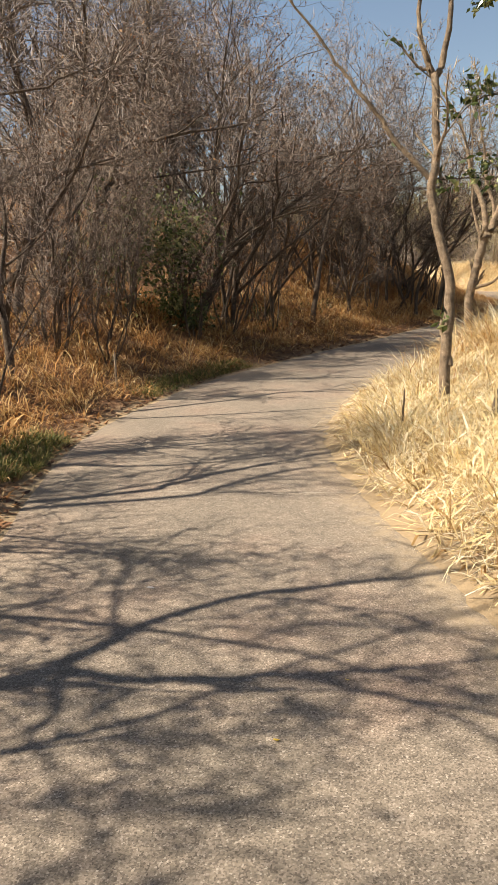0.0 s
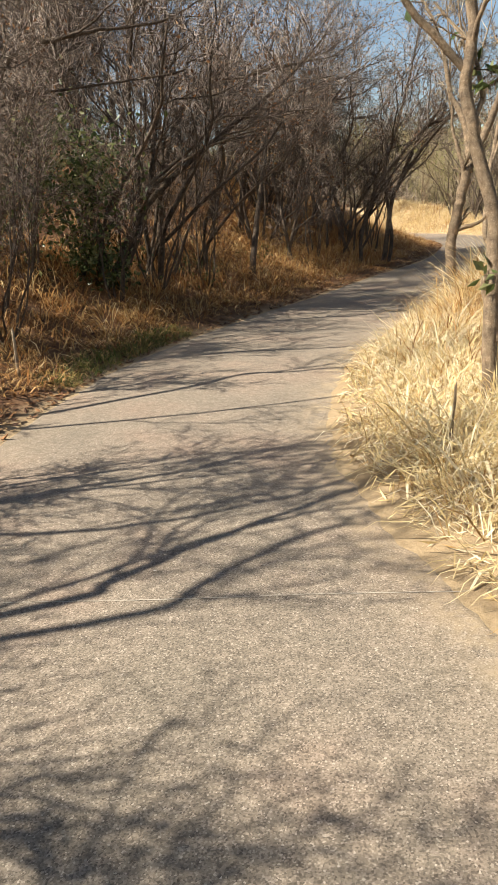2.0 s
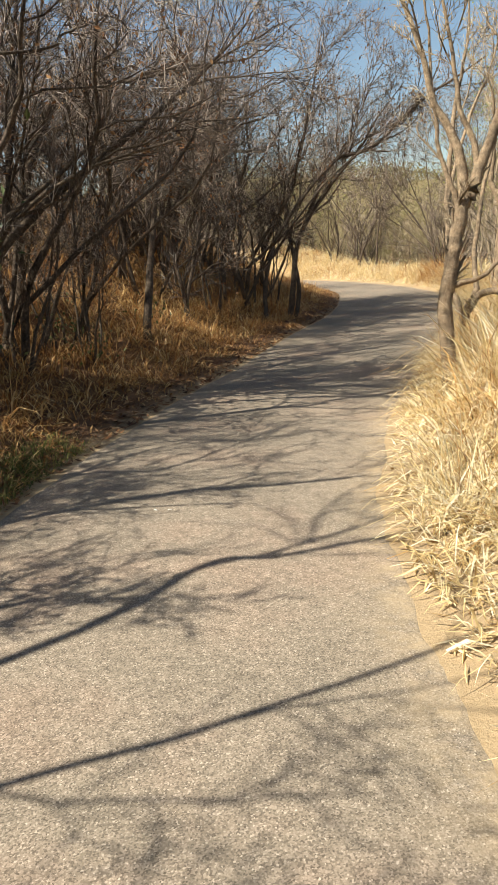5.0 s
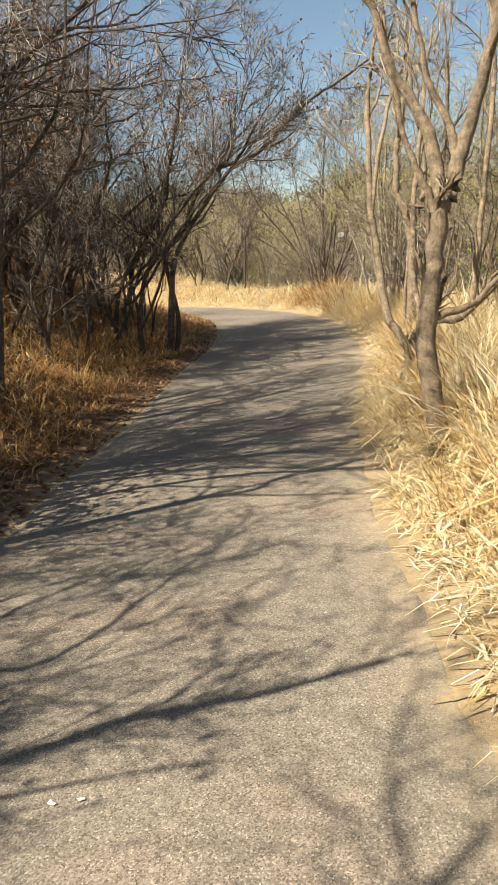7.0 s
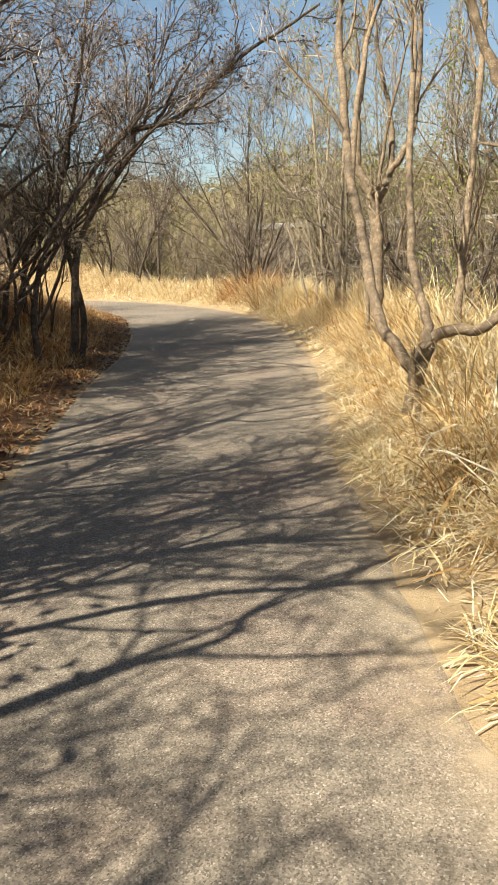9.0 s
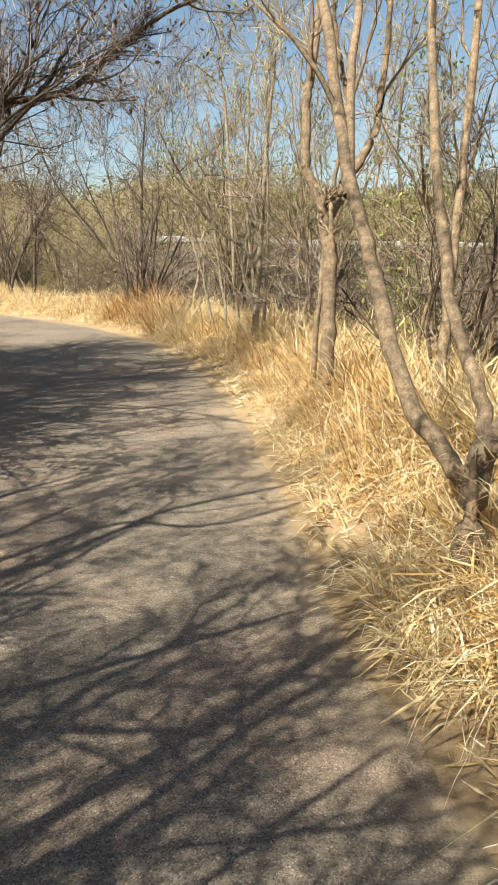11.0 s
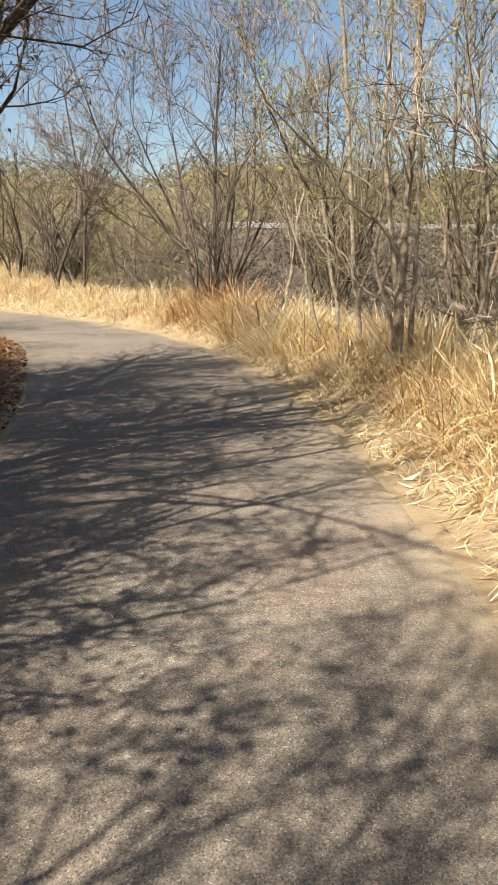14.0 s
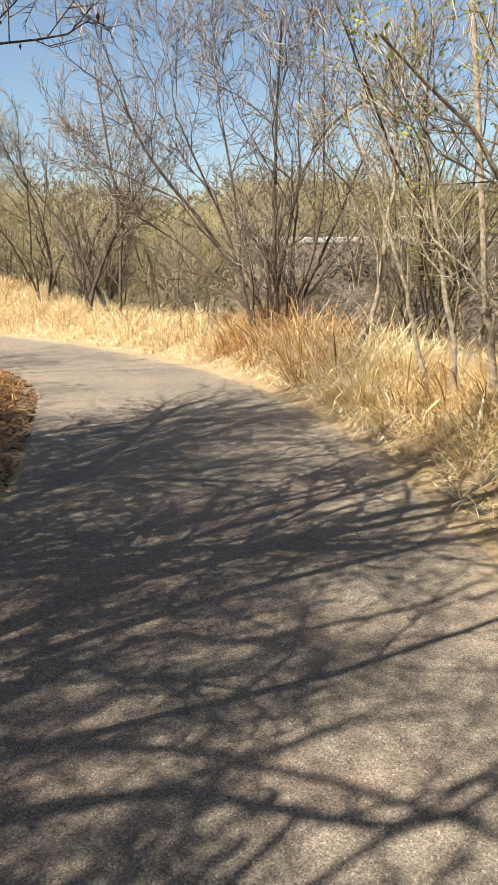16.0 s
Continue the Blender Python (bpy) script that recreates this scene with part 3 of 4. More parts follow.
verge_tree("bare_tree", 31, (6.36, 7.2, 0.05), [
    ([(6.37, 7.2, -0.1), (6.32, 7.34, 0.32), (6.28, 7.52, 1.04), (6.25, 7.6, 1.43), (6.10, 7.64, 1.91), (6.02, 7.69, 2.30), (6.04, 7.79, 2.63), (5.95, 7.93, 3.36)], 0.058, 0.036, False),
    ([(5.95, 7.93, 3.30), (5.81, 7.93, 3.69), (5.75, 7.99, 4.08)], 0.032, 0.02, True),
    ([(5.95, 7.93, 3.30), (6.0, 8.01, 3.50), (6.02, 8.13, 3.89), (6.0, 8.21, 4.23)], 0.036, 0.022, True),
    ([(6.02, 7.7, 2.34), (5.64, 7.57, 2.80), (5.57, 7.55, 2.94), (5.33, 7.46, 3.24), (5.19, 7.43, 3.44), (4.95, 7.35, 3.79)], 0.028, 0.013, True),
    ([(5.9, 7.9, 3.40), (5.8, 7.86, 3.45), (5.58, 7.78, 3.73)], 0.016, 0.008, False),
    ([(6.34, 7.4, 0.55), (6.27, 7.44, 0.78), (6.24, 7.46, 0.98)], 0.04, 0.022, False)],
    "slim pale-barked leafless tree with a few dark leaves", GREY_BARK, PALE_TWIG, [None, (3, 0.6, 0.35, 0.55), (4, 0.7, 0.5, 0.2), (4, 0.7, 0.5, 0.15)], 1.6, (IVY, 60, 0.09), "small dark hanging leaves")

verge_tree("leafy_tree", 38, (7.0, 6.6, 0.1), [
    ([(6.98, 6.55, -0.1), (7.01, 6.66, 0.1), (7.05, 6.8, 0.5), (7.22, 7.1, 1.4), (7.3, 7.4, 2.4), (7.2, 7.8, 3.5)], 0.05, 0.03, True),
    ([(7.3, 7.4, 2.1), (6.9, 7.75, 2.28), (6.5, 7.95, 2.33), (6.0, 7.69, 2.36)], 0.011, 0.004, False),
    ([(7.28, 7.5, 2.6), (6.7, 7.95, 3.05), (6.35, 8.05, 3.08), (6.13, 7.95, 2.9)], 0.012, 0.004, False),
    ([(7.2, 7.8, 3.4), (6.7, 8.15, 3.95), (6.2, 8.25, 4.0)], 0.014, 0.005, False)],
    "slim tree with thin boughs of dark drooping leaves", DARK_BARK, TWIG, [None, (4, 0.7, 0.16, 0.3), (3, 0.7, 0.5, 0.2), (4, 0.8, 0.5, 0.1)], 1.4, (IVY, 420, 0.085), "dark green drooping leaves", clear=0)

verge_tree("bare_tree", 32, (4.86, 12.35, 0.05), [
    ([(4.88, 12.3, -0.15), (4.85, 12.38, 0.21), (4.82, 12.48, 0.61), (4.79, 12.57, 0.95), (4.82, 12.62, 1.16), (4.87, 12.71, 1.49), (4.91, 12.78, 1.76), (4.94, 12.82, 1.93)], 0.074, 0.066, False),
    ([(4.94, 12.82, 1.86), (4.90, 12.92, 2.29), (4.78, 12.99, 2.60), (4.65, 13.04, 2.83)], 0.055, 0.034, True),
    ([(4.94, 12.82, 1.86), (5.02, 12.85, 2.01), (5.10, 12.91, 2.25), (5.21, 13.0, 2.58)], 0.066, 0.046, True),
    ([(5.04, 12.87, 2.10), (5.05, 12.93, 2.30), (4.98, 12.99, 2.55), (4.88, 13.04, 2.77)], 0.035, 0.024, True),
    ([(4.91, 12.79, 1.75), (4.87, 12.81, 1.89), (4.79, 12.87, 2.12), (4.71, 12.93, 2.36)], 0.034, 0.02, True),
    ([(4.84, 12.62, 1.12), (5.04, 12.63, 1.16), (5.16, 12.65, 1.22)], 0.034, 0.02, True)],
    "stout grey-brown leafless tree with a forked trunk", GREY_BARK, PALE_TWIG)

verge_tree("bare_tree", 33, (4.88, 14.77, 0.05), [
    ([(4.85, 14.74, -0.1), (4.88, 14.77, 0.46), (5.02, 14.96, 0.78)], 0.071, 0.060, False),
    ([(4.91, 14.87, 0.61), (4.83, 15.00, 0.76), (4.71, 15.19, 0.98), (4.68, 15.50, 1.40), (4.66, 15.70, 1.67), (4.63, 15.99, 2.07), (4.64, 16.29, 2.49), (4.67, 16.74, 3.13), (4.69, 16.95, 3.43)], 0.047, 0.031, True),
    ([(5.01, 14.94, 0.74), (5.04, 15.10, 0.98), (5.02, 15.31, 1.25), (5.04, 15.59, 1.65), (5.12, 16.00, 2.25), (5.28, 16.56, 3.08)], 0.039, 0.024, True),
    ([(5.00, 14.95, 0.76), (5.11, 14.99, 0.86), (5.27, 14.96, 0.90), (5.43, 14.91, 0.92)], 0.049, 0.039, True),
    ([(4.61, 15.89, 1.92), (4.74, 16.33, 2.57), (4.87, 16.69, 3.12), (4.97, 16.88, 3.41)], 0.027, 0.020, True)],
    "leafless tree with curved pale stems splitting near the ground", GREY_BARK, PALE_TWIG)

verge_tree("bare_tree", 34, (5.33, 18.68, 0.05), [
    ([(5.30, 18.65, -0.1), (5.35, 18.75, 0.67), (5.39, 18.86, 1.15), (5.41, 18.97, 1.61), (5.38, 19.06, 1.95), (5.40, 19.09, 2.07)], 0.076, 0.064, False),
    ([(5.40, 19.09, 2.0), (5.25, 19.19, 2.35), (5.20, 19.24, 2.52), (5.23, 19.33, 2.89), (5.24, 19.38, 3.12), (5.30, 19.44, 3.38)], 0.052, 0.04, True),
    ([(5.40, 19.09, 2.0), (5.50, 19.09, 2.16), (5.59, 19.13, 2.36), (5.74, 19.15, 2.56), (5.89, 19.20, 2.86), (5.94, 19.27, 3.18)], 0.055, 0.034, True),
    ([(5.59, 19.13, 2.33), (5.61, 19.16, 2.51), (5.63, 19.23, 2.82), (5.60, 19.34, 3.22)], 0.04, 0.03, True),
    ([(5.25, 18.78, 0.0), (5.28, 18.9, 0.9), (5.36, 19.0, 1.7), (5.5, 19.1, 2.6)], 0.03, 0.02, True)],
    "grey-brown leafless tree with a twisting forked trunk", GREY_BARK, PALE_TWIG)

verge_tree("bare_tree", 35, (6.06, 17.5, -0.05), [
    ([(6.05, 17.48, -0.2), (6.06, 17.57, 0.12), (6.06, 17.75, 0.83), (6.16, 17.92, 1.54), (6.31, 18.15, 2.51), (6.48, 18.49, 3.87)], 0.055, 0.032, True)],
    "slim upright leafless tree behind the verge", GREY_BARK, PALE_TWIG)

verge_tree("bare_tree", 36, (5.40, 22.65, 0.05), [
    ([(5.38, 22.6, -0.1), (5.41, 22.74, 0.60), (5.44, 22.85, 1.07), (5.49, 22.97, 1.59), (5.52, 23.04, 1.89), (5.69, 23.43, 3.55)], 0.06, 0.03, True),
    ([(5.44, 22.85, 1.02), (5.36, 23.03, 1.80), (5.33, 23.25, 2.67), (5.40, 23.45, 3.55)], 0.03, 0.018, True),
    ([(5.50, 22.6, -0.1), (5.56, 22.8, 1.0), (5.62, 23.0, 2.0), (5.62, 23.2, 3.2)], 0.028, 0.016, True)],
    "slender tree just coming into yellow-green leaf", PALE_BARK, PALE_TWIG, SAPLING_SPEC, 1.8, (SPRING, 1000, 0.045), "yellow-green young leaves")

verge_tree("bare_tree", 37, (5.40, 24.1, 0.05), [
    ([(5.40, 24.05, -0.1), (5.40, 24.17, 0.45), (5.39, 24.29, 0.95), (5.34, 24.37, 1.27), (5.34, 24.52, 1.87), (5.29, 25.05, 4.02)], 0.038, 0.022, True)],
    "thin sapling with sparse yellow-green leaves", PALE_BARK, PALE_TWIG, SAPLING_SPEC, 1.6, (SPRING, 700, 0.045), "yellow-green young leaves")

SAPLING_LABEL = "thin pale leafless sapling at the top of the bank"
for seed, pts, r0, r1 in ((41, [(5.51, 23.1, -0.05), (5.51, 23.16, 0.41), (5.45, 23.31, 1.03), (5.33, 23.41, 1.39), (5.40, 23.51, 1.83)], 0.03, 0.018),
                          (42, [(5.25, 24.7, -0.05), (5.26, 24.79, 0.31), (5.29, 24.93, 0.88), (5.21, 25.06, 1.39), (5.16, 25.20, 1.95)], 0.036, 0.02),
                          (43, [(5.22, 25.0, -0.05), (5.16, 25.12, 0.23), (5.04, 25.29, 0.88), (4.93, 25.43, 1.44), (4.76, 25.59, 2.02)], 0.03, 0.016),
                          (44, [(4.5, 26.85, 0.0), (4.67, 26.90, 0.48), (4.91, 26.95, 0.82), (5.06, 27.05, 1.28), (5.16, 27.21, 1.97)], 0.042, 0.024),
                          (45, [(5.9, 22.2, -0.05), (5.95, 22.3, 0.6), (6.1, 22.4, 1.2), (6.15, 22.6, 2.0)], 0.026, 0.016)):
    verge_tree("sapling", seed, pts[0], [(pts, r0, r1, True)], SAPLING_LABEL, PALE_BARK, PALE_TWIG, SAPLING_SPEC, 2.0)

SHRUB_SPEC = [None, (13, 0.6, 0.42, 0.12), (9, 0.7, 0.5, 0.1), (10, 0.75, 0.5, 0.08)]
verge_tree("shrub", 51, (4.05, 29.25, 0.1), [
    ([(3.98, 29.2, -0.1), (3.98, 29.32, 0.64), (3.10, 29.76, 2.06), (2.21, 30.13, 3.21), (1.77, 30.43, 4.28)], 0.042, 0.014, True),
    ([(4.08, 29.2, -0.1), (4.08, 29.31, 0.64), (4.06, 29.71, 2.24), (4.14, 30.09, 3.84), (4.23, 30.38, 5.09)], 0.04, 0.014, False),
    ([(4.2, 29.2, -0.1), (4.26, 29.30, 0.64), (4.74, 29.64, 2.24), (4.83, 30.13, 4.29)], 0.038, 0.012, True),
    ([(3.8, 29.25, -0.1), (3.71, 29.35, 0.63), (3.37, 29.73, 2.06), (2.72, 30.16, 3.57)], 0.036, 0.012, True),
    ([(4.0, 29.25, -0.1), (3.98, 29.32, 0.64), (4.53, 29.83, 2.95), (5.32, 29.97, 3.85), (6.24, 29.90, 3.94)], 0.034, 0.01, False),
    ([(3.9, 29.3, -0.1), (3.75, 29.5, 0.8), (2.9, 29.9, 1.7), (1.9, 30.2, 2.4)], 0.034, 0.01, True),
    ([(4.15, 29.3, -0.1), (4.4, 29.5, 0.9), (5.0, 29.8, 2.2), (5.5, 30.1, 3.3)], 0.036, 0.01, True),
    ([(4.0, 29.4, -0.1), (3.8, 29.7, 1.2), (3.5, 30.0, 2.6), (3.3, 30.3, 3.9)], 0.036, 0.01, True),
    ([(4.1, 29.4, -0.1), (4.3, 29.7, 1.3), (4.45, 30.1, 2.7), (4.5, 30.4, 4.0)], 0.034, 0.01, True)],
    "wide dark leafless shrub with fanning stems", DARK_BARK, DARK_TWIG, SHRUB_SPEC, 1.0, clear=0)
verge_tree("shrub", 52, (0.90, 34.40, 0.40), [
    ([(0.55, 34.40, 0.20), (0.61, 34.49, 1.00), (1.07, 34.72, 2.14), (1.19, 34.84, 2.68), (0.75, 35.62, 5.69)], 0.05, 0.016, False),
    ([(1.20, 34.35, 0.20), (1.22, 34.44, 1.06), (1.30, 34.78, 2.46), (1.70, 34.92, 3.22)], 0.05, 0.014, True),
    ([(1.10, 34.40, 0.20), (0.30, 34.80, 2.00), (-0.50, 35.10, 3.10)], 0.045, 0.014, True)],
    "leafless shrub with a pale leaning stem beside the bend", DARK_BARK, DARK_TWIG, SHRUB_SPEC, 1.0, clear=0)

OPEN_SPEC = [None, (5, 0.75, 0.38, 0.2), (5, 0.8, 0.55, 0.1), (7, 0.85, 0.5, 0.05)]
LEFT_SPEC = [None, (12, 0.95, 0.36, 0.25), (9, 0.85, 0.55, 0.1), (12, 0.85, 0.5, 0.05)]
DENSE_SPEC = [None, (14, 0.95, 0.36, 0.25), (11, 0.85, 0.55, 0.1), (15, 0.85, 0.5, 0.05)]
ARCH_SPEC = [None, (13, 0.85, 0.30, 0.2), (9, 0.85, 0.55, 0.1), (12, 0.85, 0.5, 0.05)]
verge_tree("bare_tree", 81, (1.3, 20.55, 0.2), [
    ([(1.22, 20.5, -0.1), (1.31, 20.64, 0.77), (1.38, 20.83, 1.56), (1.59, 20.95, 2.06), (2.03, 21.08, 2.70), (2.51, 21.18, 3.23)], 0.066, 0.03, True),
    ([(1.47, 20.92, 1.85), (1.89, 21.12, 2.85), (2.21, 21.20, 3.24), (2.88, 21.18, 3.37), (3.35, 21.24, 3.75), (3.89, 21.32, 4.21), (4.51, 21.36, 4.55), (5.04, 21.40, 4.86)], 0.05, 0.016, False),
    ([(1.34, 20.55, -0.1), (1.42, 20.63, 0.77), (1.24, 20.86, 1.64), (1.12, 21.06, 2.37), (1.39, 21.29, 3.37), (1.59, 21.53, 4.38)], 0.05, 0.026, True),
    ([(1.0, 19.6, 0.0), (0.9, 19.9, 0.8), (1.1, 20.2, 1.7), (1.7, 20.5, 2.6), (2.4, 20.7, 3.3)], 0.05, 0.022, True)],
    "dark leafless tree arching over the path with hanging pods", DARK_BARK, DARK_TWIG, ARCH_SPEC, 1.8, (LITTER, 420, 0.06), "small brown hanging seed pods")
verge_tree("bare_tree", 82, (-0.02, 11.05, 0.3), [
    ([(-0.04, 11.0, 0.1), (0.04, 11.14, 0.48), (0.22, 11.45, 1.11), (0.38, 11.71, 1.60), (0.69, 12.01, 2.0), (1.06, 12.32, 2.37), (1.62, 12.78, 2.87), (2.12, 13.2, 3.34)], 0.08, 0.02, True),
    ([(0.12, 11.1, 0.1), (0.20, 11.26, 0.61), (0.37, 11.60, 1.31), (0.45, 11.89, 2.02), (0.45, 12.15, 2.73), (0.41, 12.44, 3.59)], 0.06, 0.026, True)],
    "dark leafless tree leaning over the bank, ivy at its foot", DARK_BARK, DARK_TWIG, LEFT_SPEC, 1.4)
verge_tree("bare_tree", 83, (0.62, 14.65, 0.2), [
    ([(0.62, 14.6, 0.0), (0.60, 14.72, 0.30), (0.56, 15.0, 1.13), (0.58, 15.34, 2.04), (0.58, 15.6, 2.7)], 0.08, 0.026, True)],
    "upright dark leafless tree at the foot of the bank", DARK_BARK, DARK_TWIG, OPEN_SPEC, 0.7, (LITTER, 500, 0.06), "withered brown leaves and pods")
verge_tree("bare_tree", 84, (0.36, 16.9, 0.3), [
    ([(0.40, 16.88, 0.0), (0.38, 16.98, 0.38), (0.14, 17.17, 1.24), (-0.07, 17.30, 1.89), (-0.28, 17.47, 2.64)], 0.045, 0.026, True),
    ([(0.32, 16.92, 0.0), (0.30, 17.02, 0.60), (0.41, 17.45, 1.65), (0.50, 17.80, 2.58), (0.62, 18.2, 3.60)], 0.042, 0.016, False)],
    "dark leafless tree parting in a vee at its foot", DARK_BARK, DARK_TWIG, DENSE_SPEC, 2.0, (LITTER, 600, 0.06), "withered brown leaves and pods")
verge_tree("bare_tree", 85, (1.48, 5.95, 0.2), [
    ([(1.52, 5.9, 0.0), (1.48, 5.98, 0.27), (1.32, 6.07, 1.0), (1.22, 6.14, 1.53), (1.22, 6.3, 2.1)], 0.064, 0.024, True)],
    "dark leafless tree at the foot of the bank", DARK_BARK, DARK_TWIG, LEFT_SPEC, 1.0)

# trees of the bank whose boughs throw the broad shadows on the path
SHADE_SPEC = [None, (8, 0.75, 0.42, 0.15), (8, 0.8, 0.55, 0.1), (10, 0.85, 0.5, 0.05)]


def shade_tree(seed, x, y, trunk, limbs, label="dark leafless tree on the bank reaching towards the path"):
    """trunk: points above the foot; limbs: points, radius at the fork, radius at the end."""
    z = ground_at(x, y)
    stems = [([(x, y, z - 0.15)] + trunk, 0.075, 0.05, False)]
    for pts, r0, r1 in limbs:
        stems.append((pts, r0, r1, True))
    verge_tree("bare_tree", seed, (x, y, z), stems, label, DARK_BARK, TWIG, SHADE_SPEC if y < 8 else OPEN_SPEC, 1.1, clear=0)


shade_tree(101, 3.3, -0.6, [(3.42, -0.5, 1.7), (3.65, -0.3, 2.8), (3.88, -0.07, 3.6)], [
    ([(3.88, -0.07, 3.55), (3.87, 0.11, 3.65), (3.91, 0.57, 3.7), (4.1, 1.0, 3.75), (4.53, 1.42, 3.8)], 0.042, 0.02),
    ([(3.87, 0.08, 3.62), (4.16, 0.14, 3.66), (4.49, 0.33, 3.73), (4.62, 0.43, 3.79), (5.04, 0.46, 3.85)], 0.036, 0.016),
    ([(4.62, 0.43, 3.79), (4.9, 0.65, 3.82)], 0.02, 0.012),
    ([(3.92, 0.1, 3.62), (4.04, -0.18, 3.73), (4.0, -0.41, 3.85)], 0.022, 0.012)])
shade_tree(102, 1.7, 1.0, [(1.78, 1.1, 1.7), (1.9, 1.3, 2.6), (2.05, 1.45, 3.3)], [
    ([(2.05, 1.45, 3.3), (2.16, 1.52, 3.4), (2.38, 2.16, 3.48), (2.81, 3.07, 3.57)], 0.022, 0.012),
    ([(1.9, 1.3, 2.6), (2.6, 2.24, 3.4), (2.65, 2.44, 3.46), (2.74, 2.9, 3.59), (2.98, 3.51, 3.65)], 0.042, 0.018),
    ([(2.05, 1.45, 3.3), (2.08, 1.68, 4.6), (2.07, 1.89, 4.72), (2.13, 2.33, 4.85)], 0.035, 0.022)])
shade_tree(103, 1.5, 2.6, [(1.55, 2.65, 1.6), (1.75, 2.75, 2.5), (1.9, 2.85, 2.9)], [
    ([(1.9, 2.85, 2.9), (2.23, 2.91, 3.2), (2.64, 3.21, 3.28), (2.93, 3.57, 3.37)], 0.024, 0.013),
    ([(1.75, 2.75, 2.5), (1.8, 3.37, 3.2), (2.27, 3.86, 3.28), (2.41, 4.17, 3.37)], 0.026, 0.014)])
shade_tree(104, 0.1, 4.1, [(0.2, 4.2, 1.9), (0.4, 4.35, 2.7), (0.6, 4.42, 3.1)], [
    ([(0.6, 4.42, 3.1), (0.76, 4.49, 3.2), (1.65, 5.16, 3.33), (2.44, 5.91, 3.45)], 0.028, 0.013),
    ([(0.4, 4.35, 2.7), (0.43, 5.4, 4.0), (0.56, 6.05, 4.28), (0.79, 6.13, 4.37), (1.28, 6.47, 4.45)], 0.036, 0.018)])
shade_tree(105, -0.5, 7.7, [(-0.4, 7.8, 1.7), (-0.2, 7.95, 2.4), (0.0, 8.1, 2.85)], [
    ([(0.0, 8.1, 2.85), (0.14, 8.17, 3.0), (0.53, 8.28, 3.08), (0.67, 8.81, 3.25)], 0.024, 0.012)])
shade_tree(106, -0.7, 9.3, [(-0.6, 9.4, 1.7), (-0.45, 9.55, 2.6), (-0.2, 9.75, 3.3)], [
    ([(-0.45, 9.55, 2.6), (-0.22, 9.8, 3.0), (0.4, 10.2, 3.12), (1.56, 11.0, 3.25)], 0.024, 0.012),
    ([(-0.2, 9.75, 3.3), (0.02, 9.89, 3.6), (0.32, 10.1, 3.66), (0.7, 10.28, 3.73), (0.82, 10.53, 3.79), (1.41, 10.92, 3.85)], 0.042, 0.016),
    ([(0.5, 10.18, 3.69), (0.92, 10.11, 3.73), (1.34, 10.03, 3.85)], 0.018, 0.01)])
shade_tree(107, -0.4, 13.2, [(-0.35, 13.3, 1.7), (-0.2, 13.5, 2.7), (0.1, 13.7, 3.4)], [
    ([(0.1, 13.7, 3.4), (0.22, 13.84, 3.6), (0.51, 14.18, 3.66), (0.89, 14.58, 3.73), (1.61, 14.92, 3.85)], 0.034, 0.014),
    ([(-0.2, 13.5, 2.7), (0.48, 14.33, 3.6), (0.94, 14.28, 3.66), (1.21, 14.27, 3.73), (2.11, 14.83, 3.85)], 0.026, 0.012)])
shade_tree(108, -1.2, 17.7, [(-1.15, 17.8, 1.9), (-1.0, 17.9, 2.9), (-0.75, 18.0, 3.6)], [
    ([(-0.75, 18.0, 3.6), (-0.61, 18.04, 3.8), (-0.05, 18.18, 3.86), (0.53, 17.99, 3.92), (0.79, 17.99, 3.99), (1.13, 18.22, 4.05)], 0.034, 0.016),
    ([(-1.0, 17.9, 2.9), (-0.06, 19.18, 3.6), (0.41, 19.17, 3.73), (1.09, 19.38, 3.85)], 0.032, 0.014)])
shade_tree(109, -1.4, 20.7, [(-1.35, 20.8, 1.9), (-1.2, 20.95, 2.9), (-1.0, 21.1, 3.5)], [
    ([(-1.0, 21.1, 3.5), (-0.91, 21.16, 3.6), (-0.52, 22.41, 3.73), (-0.16, 24.08, 3.85)], 0.06, 0.03)])

# brush on the low ground and the slopes beyond
BRUSH_SPEC = [None, (8, 0.65, 0.42, 0.12), (6, 0.75, 0.5, 0.1), (9, 0.8, 0.5, 0.08)]
BRUSH = [thicket_template(61, 4, 4.2, 0.0, BRUSH_SPEC, 0.035, DARK_BARK, OLIVE_TWIG, 0, 0), thicket_template(62, 5, 3.6, 0.1, BRUSH_SPEC, 0.028, DARK_BARK, TWIG, 0, 0),
         thicket_template(63, 3, 5.2, 0.0, BRUSH_SPEC, 0.034, GREY_BARK, PALE_TWIG, 0, 0)]
rb = random.Random(11)
brush_places = []
for x0, x1, y0, y1, n, lo, hi in ((-10, 5, 34.5, 45, 32, 0.85, 1.25), (5.2, 8.0, 27.5, 34, 5, 0.8, 1.0), (6.4, 9.5, 18, 28, 9, 0.7, 1.0), (7, 14, 8, 20, 11, 0.8, 1.2), (-14, 14, 46, 60, 12, 0.9, 1.3),
                                 (9, 22, 41, 50, 6, 0.4, 0.6), (16, 28, 12, 40, 8, 1.0, 1.4)):
    for k in range(n):
        x, y = rb.uniform(x0, x1), rb.uniform(y0, y1)
        if side([x], [y])[0] > HALF + 1.5:
            brush_places.append((x, y, rb.uniform(0, 360), rb.uniform(lo, hi), rb.randrange(3)))
